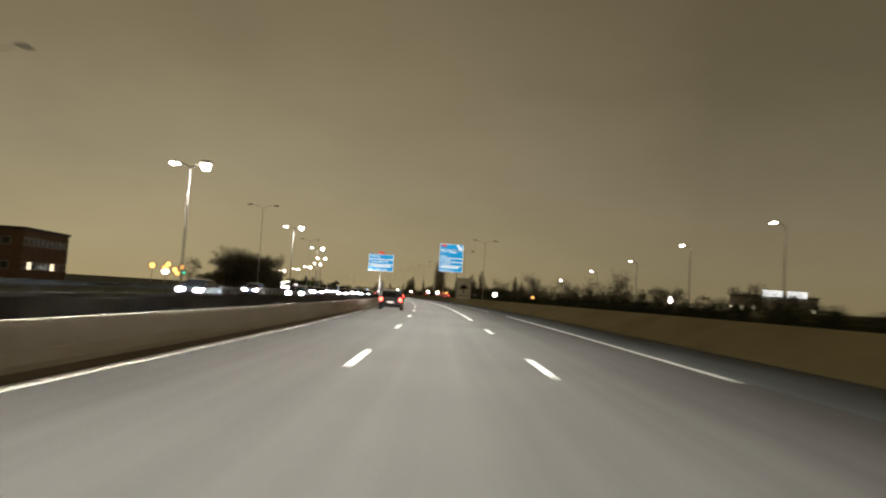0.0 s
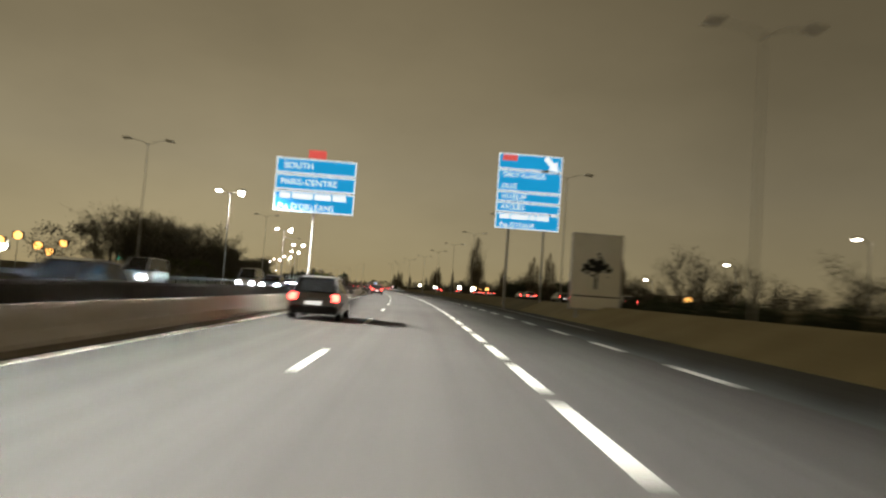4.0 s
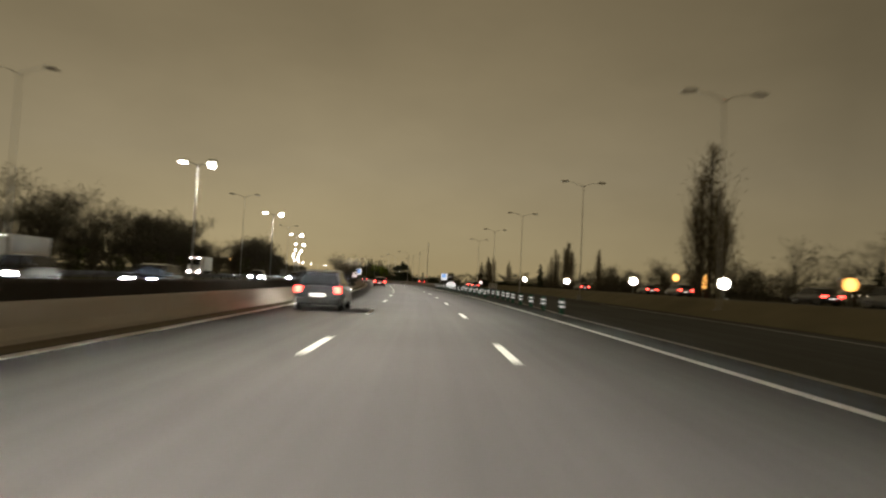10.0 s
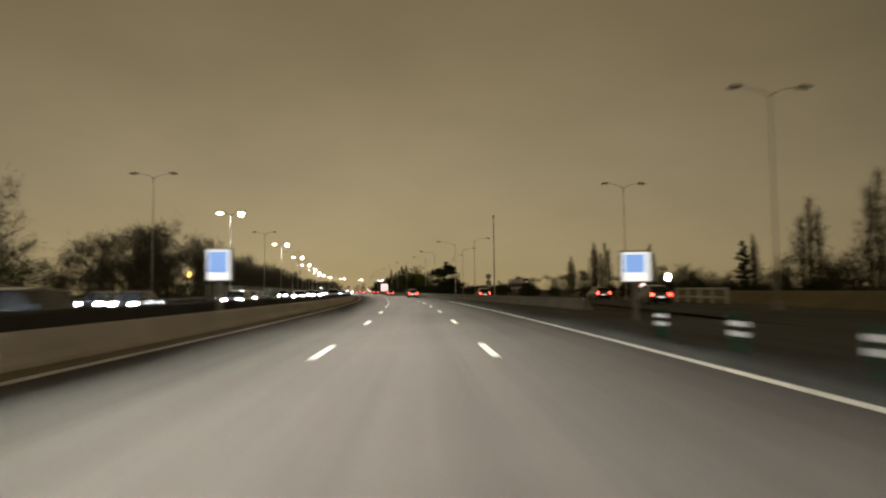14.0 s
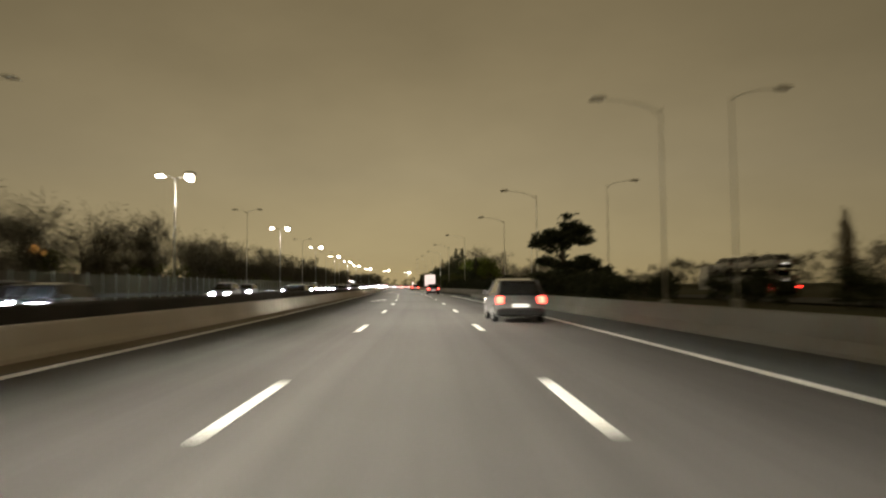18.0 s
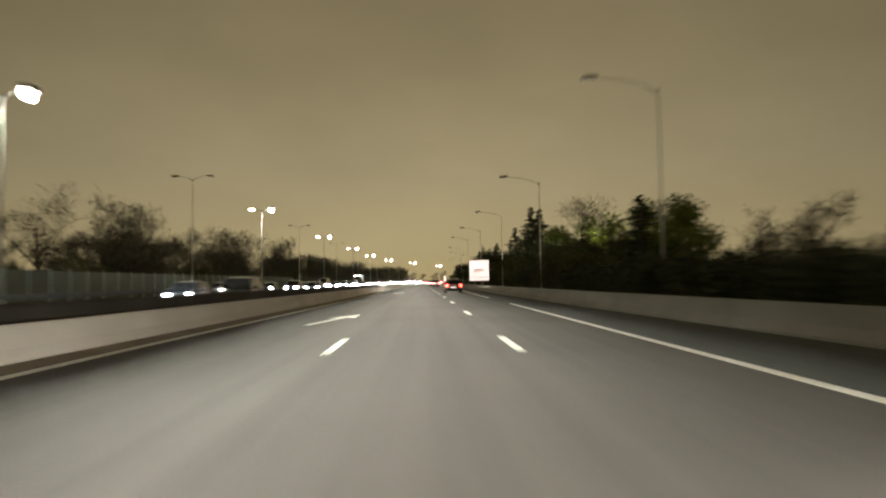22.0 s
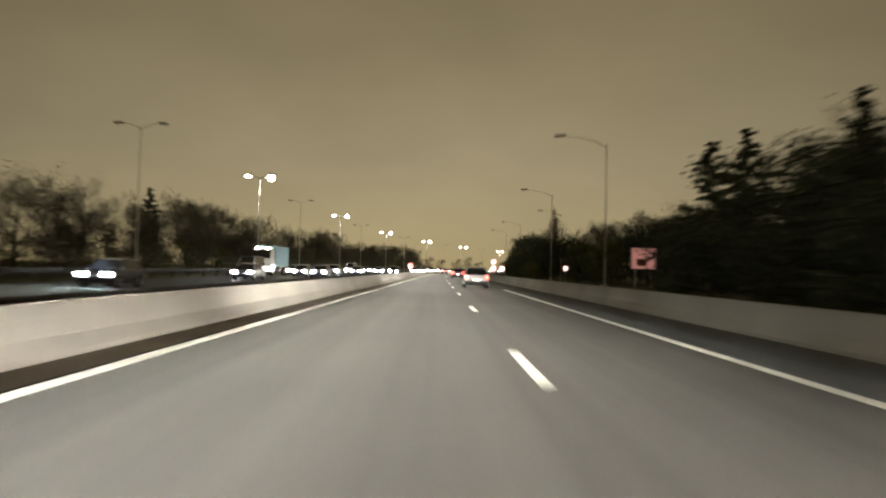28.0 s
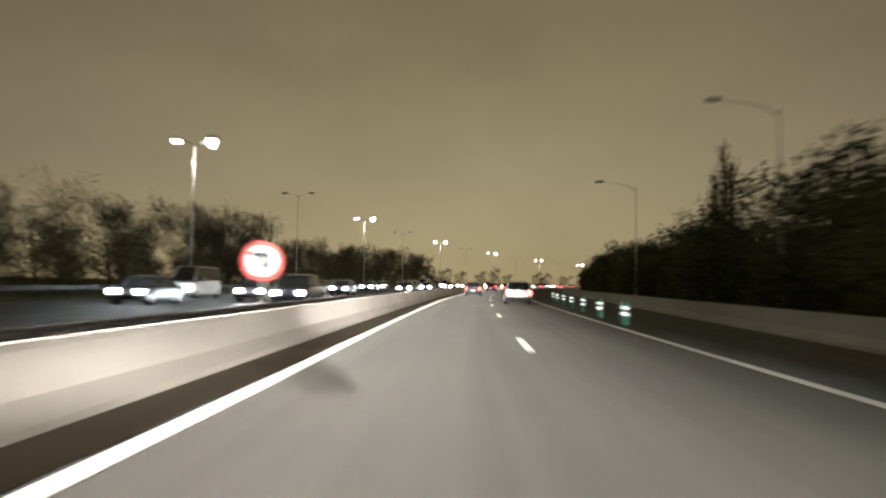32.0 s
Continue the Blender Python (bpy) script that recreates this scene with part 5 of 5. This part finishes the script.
for key, mat, kind, label in (("red", RED_PAINT, "hatch", "dark red hatchback with lit tail lights"),
                              ("grey", GREY_PAINT, "hatch", "silver grey hatchback with lit tail lights"), ("dark", DARK_PAINT, "hatch", "dark hatchback with bright tail lights")):
    place_cars(car(mat, kind, head=DIM_LIGHT, tail=BRAKE), passed[key], label, PASSED)
    # spots turned left onto the median barrier, in place of our own headlights
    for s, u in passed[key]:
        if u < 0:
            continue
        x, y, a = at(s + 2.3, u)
        new("headlight_beam", BARRIER_SPOT).matrix_basis = look((x, y, 0.66), (*at(s + 20.0, u - 8.0)[:2], -0.1)) @ Matrix.Diagonal((1, 0.08, 1, 1))
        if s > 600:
            new("headlight_beam", FAR_BARRIER_SPOT).matrix_basis = look((x, y, 0.66), (*at(s + 38.0, WALL_L(s + 38.0))[:2], 0.3)) @ Matrix.Diagonal((1, 0.14, 1, 1))
# oncoming traffic
rc = random.Random(9)
lanes = {-11.6: [], -15.1: [], -18.6: [], -22.0: []}
for u, lst in lanes.items():
    s = -10 + rc.uniform(0, 25)
    while s < 1150:
        if not (u > -13 and (s < 60 or 600 < s < 700 or s > 730 and s < 800)):
            lst.append((s, u + rc.uniform(-.3, .3) + (EDGE_L(s) + 7) * 0.35))
        s += rc.uniform(30, 66) if s < 600 else rc.uniform(20, 46)
spots = [q for l in lanes.values() for q in l]
rc.shuffle(spots)
ON = "oncoming cars on the opposite carriageway"
n5 = len(spots) // 5
OFF = stuff_mat("unlit red lamp glass", (0.12, 0.01, 0.01), (0.08, 0.008, 0.008), rough=0.2)
protos = [(car(DARK_PAINT, "saloon", tail=OFF), "dark saloon with bright white headlights"), (car(DARK_PAINT, "hatch", tail=OFF), "dark hatchback with bright headlights"),
          (car(DARK_PAINT, "suv", tail=OFF), "dark tall car with bright headlights"), (car(BLUE_PAINT, "hatch", head=DIM_LIGHT, tail=OFF), "dark blue hatchback with warm headlights"), (car(WHITE_PAINT, "van", tail=OFF), "white delivery van with bright headlights")]
for i, (p, lb) in enumerate(protos):
    place_cars(p, [q for q in spots[i * n5:(i + 1) * n5 if i < 4 else None] if i < 4 or q[1] < -17], lb, ON, 180)
# cars on the parallel road beyond the verge
PAR = "cars on the parallel road"
def on_embankment(spots):
    return [(s, OUT_R(s) + lane) for s, lane in spots]


place_cars(car(DARK_PAINT, "saloon", tail=BRAKE, lamps_front=False), on_embankment([(190, 13), (240, 16.8), (262, 13), (300, 16.8), (372, 13), (172, 16.8)]), "dark saloon with red tail lights on the parallel road", PAR, z=0.76)
place_cars(car(GREY_PAINT, "hatch", tail=BRAKE, lamps_front=False), on_embankment([(214, 13), (285, 13), (345, 16.8), (322, 13)]), "grey hatchback with red tail lights on the parallel road", PAR, z=0.76)
place_cars(car(GREY_PAINT, "hatch", tail=BRAKE, lamps_front=False), [(400, 17.5), (425, 21), (449, 11.0)], "grey hatchback with red tail lights on the exit road", "cars on the exit road")


def lorry(s, u, turn, label, tone=(0.75, 0.74, 0.7)):
    """Box lorry: cab with windscreen, box body, wheels and lights; points along +y."""
    t = new("lorry")
    t.matrix_basis = on_road(s, u, -0.02, turn)
    panel = stuff_mat("lorry panel", tone, tuple(c * 0.8 for c in tone), rough=0.5, scale=0.7)
    part("box_body", Shape().box(-1.25, 1.25, -5.2, 2.0, 1.15, 3.75, 0.05).mesh("box_body", panel), t)
    cab = part("cab", Shape().loft([[(-1.2, y, .55), (1.2, y, .55), (1.22, y, 1.6), (1.1, y, zt), (-1.1, y, zt), (-1.22, y, 1.6)] for y, zt in ((2.2, 3.5), (3.7, 3.35), (4.25, 2.2), (4.3, 1.9))]).mesh("cab", WHITE_PAINT), t)
    part("windscreen", Shape().loft([[(-1.05, 3.78, 3.2), (1.05, 3.78, 3.2), (1.1, 4.3, 2.15), (-1.1, 4.3, 2.15)], [(-1.05, 3.83, 3.22), (1.05, 3.83, 3.22), (1.1, 4.35, 2.17), (-1.1, 4.35, 2.17)]]).mesh("windscreen", GLASS), cab)
    part("chassis", Shape().box(-.5, .5, -5.1, 3.6, .6, 1.1).mesh("chassis", BLACK), t)
    for sx in (-1, 1):
        part("headlight", Shape().box(sx * .85 - .2, sx * .85 + .2, 4.2, 4.36, .75, .98, .04).mesh("headlight", DIM_LIGHT), cab, "bright headlight")
        part("roof_light", Shape().box(sx * .7 - .12, sx * .7 + .12, 3.6, 3.75, 3.36, 3.46).mesh("roof_light", DIM_LIGHT), cab)
        for y in (-4.0, -2.8, 3.1):
            wheel = part("wheel", Shape().tube([(sx * 1.05 - .15, y, .5), (sx * 1.05 - .13, y, .5), (sx * 1.05 + .13, y, .5), (sx * 1.05 + .15, y, .5)], [.44, .5, .5, .44], 18).mesh("wheel", TYRE), t, "black lorry tyre")
            part("rim", Shape().disc((sx * 1.19, y, .5), .26, (1, 0, 0), .04, 12).mesh("rim", RIM), wheel)
    return tagged(t, label, "lorry", "lorries on the side road")


lorry(311, -39.5, 180, "white box lorry with warm headlights on the side road")
lorry(380, -39.5, 180, "white box lorry with lit headlights further along")
lorry(778, -22.8, 180, "pale blue box lorry on the opposite carriageway", (0.28, 0.5, 0.62))

# ---- buildings and lights in the distance ----
BRICK = stuff_mat("dark brick wall", (0.24, 0.14, 0.09), (0.14, 0.085, 0.06), rough=0.9, scale=0.6, fine=10, bump=0.3)
PALE = stuff_mat("pale plaster", (0.5, 0.46, 0.38), (0.38, 0.35, 0.29), rough=0.9, scale=0.3)
ROOFING = stuff_mat("roof sheet", (0.12, 0.115, 0.11), (0.08, 0.078, 0.075), rough=0.8, scale=0.5)
PANE_LIT = glow_mat("lit window", (1.0, 0.82, 0.55), 1.6)
PANE = stuff_mat("dark window", (0.03, 0.032, 0.036), (0.02, 0.022, 0.025), rough=0.1)


def building(s, u, w, d, h, wall, label, rows, cols, lit, turn=0.0, kind="building"):
    b = new(kind)
    b.matrix_basis = on_road(s, u, -0.12, turn)
    part("wall", Shape().box(-w / 2, w / 2, -d / 2, d / 2, 0, h).mesh("wall", wall), b)
    part("roof", Shape().box(-w / 2 - .3, w / 2 + .3, -d / 2 - .3, d / 2 + .3, h + .01, h + .5, .08).mesh("roof", ROOFING), b)
    rr = random.Random(int(s * 3 + u))
    fm = Shape().box(-.75, .75, -.06, .05, 0, 1.5, .02).mesh("window", ALU)
    for face, (nx, length) in enumerate((("y", w), ("x", d))):
        for j in range(rows):
            for i in range(cols):
                q = -length / 2 + length * (i + .5) / cols
                z = h * (j + .35) / rows
                m = pose(q, -d / 2 - .01, z) if nx == "y" else pose(-w / 2 - .01 if u > 0 else w / 2 + .01, q, z, 0, 0, -90 if u > 0 else 90)
                win = part("window", fm, b, m=m)
                part("pane", Shape().box(-.65, .65, -.075, -.062, .1, 1.4).mesh("pane", PANE_LIT if rr.random() < lit else PANE), win)
    return tagged(b, label, "building")


building(125, -105, 60, 18, 9, BRICK, "long dark brick building with a pale doorway", 2, 10, 0.06)
building(186, 118, 24, 10, 7.2, PALE, "pale flat-roofed shop with lit windows", 1, 6, 0.5)
for x in (-4.2, 4.2):
    board = new("shop_sign")
    board.matrix_basis = on_road(180.6, 118, -0.12) @ pose(x, 0, 0)
    for px in (-2.6, 2.6):
        part("post", Shape().box(px - .12, px + .12, .1, .3, 0, 7.6).mesh("post", STEEL), board)
    part("panel", Shape().box(-3.4, 3.4, 0, .25, 7.2, 9.2, .05).mesh("panel", SIGN_WHITE), board, "glowing white panel")
    tagged(board, "glowing white sign board before a shop", "sign", "white boards before the shop")
building(560, 300, 42, 20, 10, PALE, "low pale building lit from inside", 1, 4, 0.9)


def flood(s, u, z, lens, label, group="", k=1.0):
    """A floodlight on a short mast, its head scaled by k to stand for its glare."""
    f = new("floodlight")
    f.matrix_basis = on_road(s, u, -0.12)
    part("mast", Shape().tube([(0, 0, 0), (0, 0, z)], [.09, .06], 8).mesh("mast", STEEL), f)
    hd = part("head", Shape().box(-.55 * k, .55 * k, -.12, .2, z - .1, z + .65 * k, .05).mesh("head", STEEL), f)
    part("lens", Shape().disc((0, -.145, z + .27 * k), .4 * k, (0, 1, 0), .04, 20).mesh("lens", lens), hd, "glowing lamp glass")
    return tagged(f, label, "floodlight", group)


for s, u, z in ((322, 35, 2.2), (395, 38, 2.3), (365, 41, 2.6), (245, 46, 2.6), (470, 50, 3), (212, 33, 2.2), (140, 60, 3.2)):
    flood(s, u, z, LENS, "white floodlight on a short mast", "floodlights beyond the exit road", 1.6)
for s, u, z in ((345, 44, 2.3), (338, 41, 3.2), (180, 37, 1.9), (543, -53.8, 6.4), (351.7, 42.7, 3.4), (299, 34, 2.3), (548, -55, 6)):
    flood(s, u, z, AMBER_LENS, "amber lamp on a short mast", "amber lamps beyond the road", 1.4)


for s, u, z in ((254, -80, 4.5), (262, -80.5, 3.4), (269, -80, 5.8), (246, -81, 6.2), (236, -80, 4.6), (226, -82, 5.2)):
    flood(s, u, z, AMBER_LENS, "amber floodlight over a yard, enlarged for its glare", "amber floodlights over the yard", 2.2)
flood(237, -80, 3.6, LENS, "white floodlight over a yard", k=2.6)


def car_transporter(s, u, turn):
    """Two-deck car transporter seen from behind: ramps, posts, wheels and red lights; the cars on it are things of their own."""
    t = new("car_transporter")
    t.matrix_basis = on_road(s, u, -0.02, turn)
    for z in (0.85, 2.35):
        part("deck", Shape().box(-1.2, 1.2, -7.5, 5.5, z, z + 0.12, 0.03).mesh("deck", DARK_WALL), t)
    for x in (-1.22, 1.22):
        for y in (-7.2, -4.2, -1.2, 1.8, 4.8):
            part("post", Shape().box(x - .06, x + .06, y - .07, y + .07, .6, 3.3).mesh("post", STEEL), t)
        for y in (-5.6, -4.5, 3.4):
            wheel = part("wheel", Shape().tube([(x - .2, y, .48), (x - .18, y, .48), (x + .1, y, .48), (x + .12, y, .48)], [.42, .48, .48, .42], 16).mesh("wheel", TYRE), t)
            part("rim", Shape().disc((x + (.12 if x > 0 else -.2), y, .48), .25, (1, 0, 0), .04, 12).mesh("rim", RIM), wheel)
        part("tail_light", Shape().box(x - .25, x + .1, -7.62, -7.5, .85, 1.0).mesh("tail_light", TAIL), t, "glowing red tail light")
    part("cab", Shape().loft([[(-1.2, y, .6), (1.2, y, .6), (1.2, y, 1.7), (1.05, y, zt), (-1.05, y, zt), (-1.2, y, 1.7)] for y, zt in ((5.7, 3.2), (7.3, 3.1), (7.8, 2.0))]).mesh("cab", WHITE_PAINT), t)
    tagged(t, "two-deck car transporter loaded with cars", "lorry")
    load = car(WHITE_PAINT, "hatch", tail=OFF, lamps_front=False)
    for i, (y, z) in enumerate(((-5.4, .97), (-1.0, .97), (3.3, .97), (-5.4, 2.47), (-1.0, 2.47), (3.3, 2.47))):
        m = on_road(s, u, -0.02, turn) @ pose(0, y, z)
        if i == 0:
            load.matrix_basis = m
            tagged(load, "pale hatchback loaded on a car transporter", "car", "cars on the transporter")
        else:
            copy_thing(load, m)


car_transporter(512, 31.5, 0)


GREEN_GLOW = glow_mat("green lit sign", (0.05, 0.8, 0.5), 1.6, (0.05, 0.4, 0.3))
for s, u, z, w in ((388.4, -93.7, 5.4, 4.2),):
    g = new("shop_sign")
    g.matrix_basis = on_road(s, u, -0.12)
    part("post", Shape().box(-.1, .1, .1, .3, 0, z).mesh("post", STEEL), g)
    part("panel", Shape().box(-w / 2, w / 2, 0, .25, z - .6, z + .6, .04).mesh("panel", GREEN_GLOW), g, "glowing green panel")
    tagged(g, "glowing green shop sign on a post", "sign")
lone = bushy_tree(71, 2.4, 1.3, LEAVES, 60)
stand(lone, [(768, 9.6, 1.0)], "small olive green shrub behind the barrier", category="shrub")
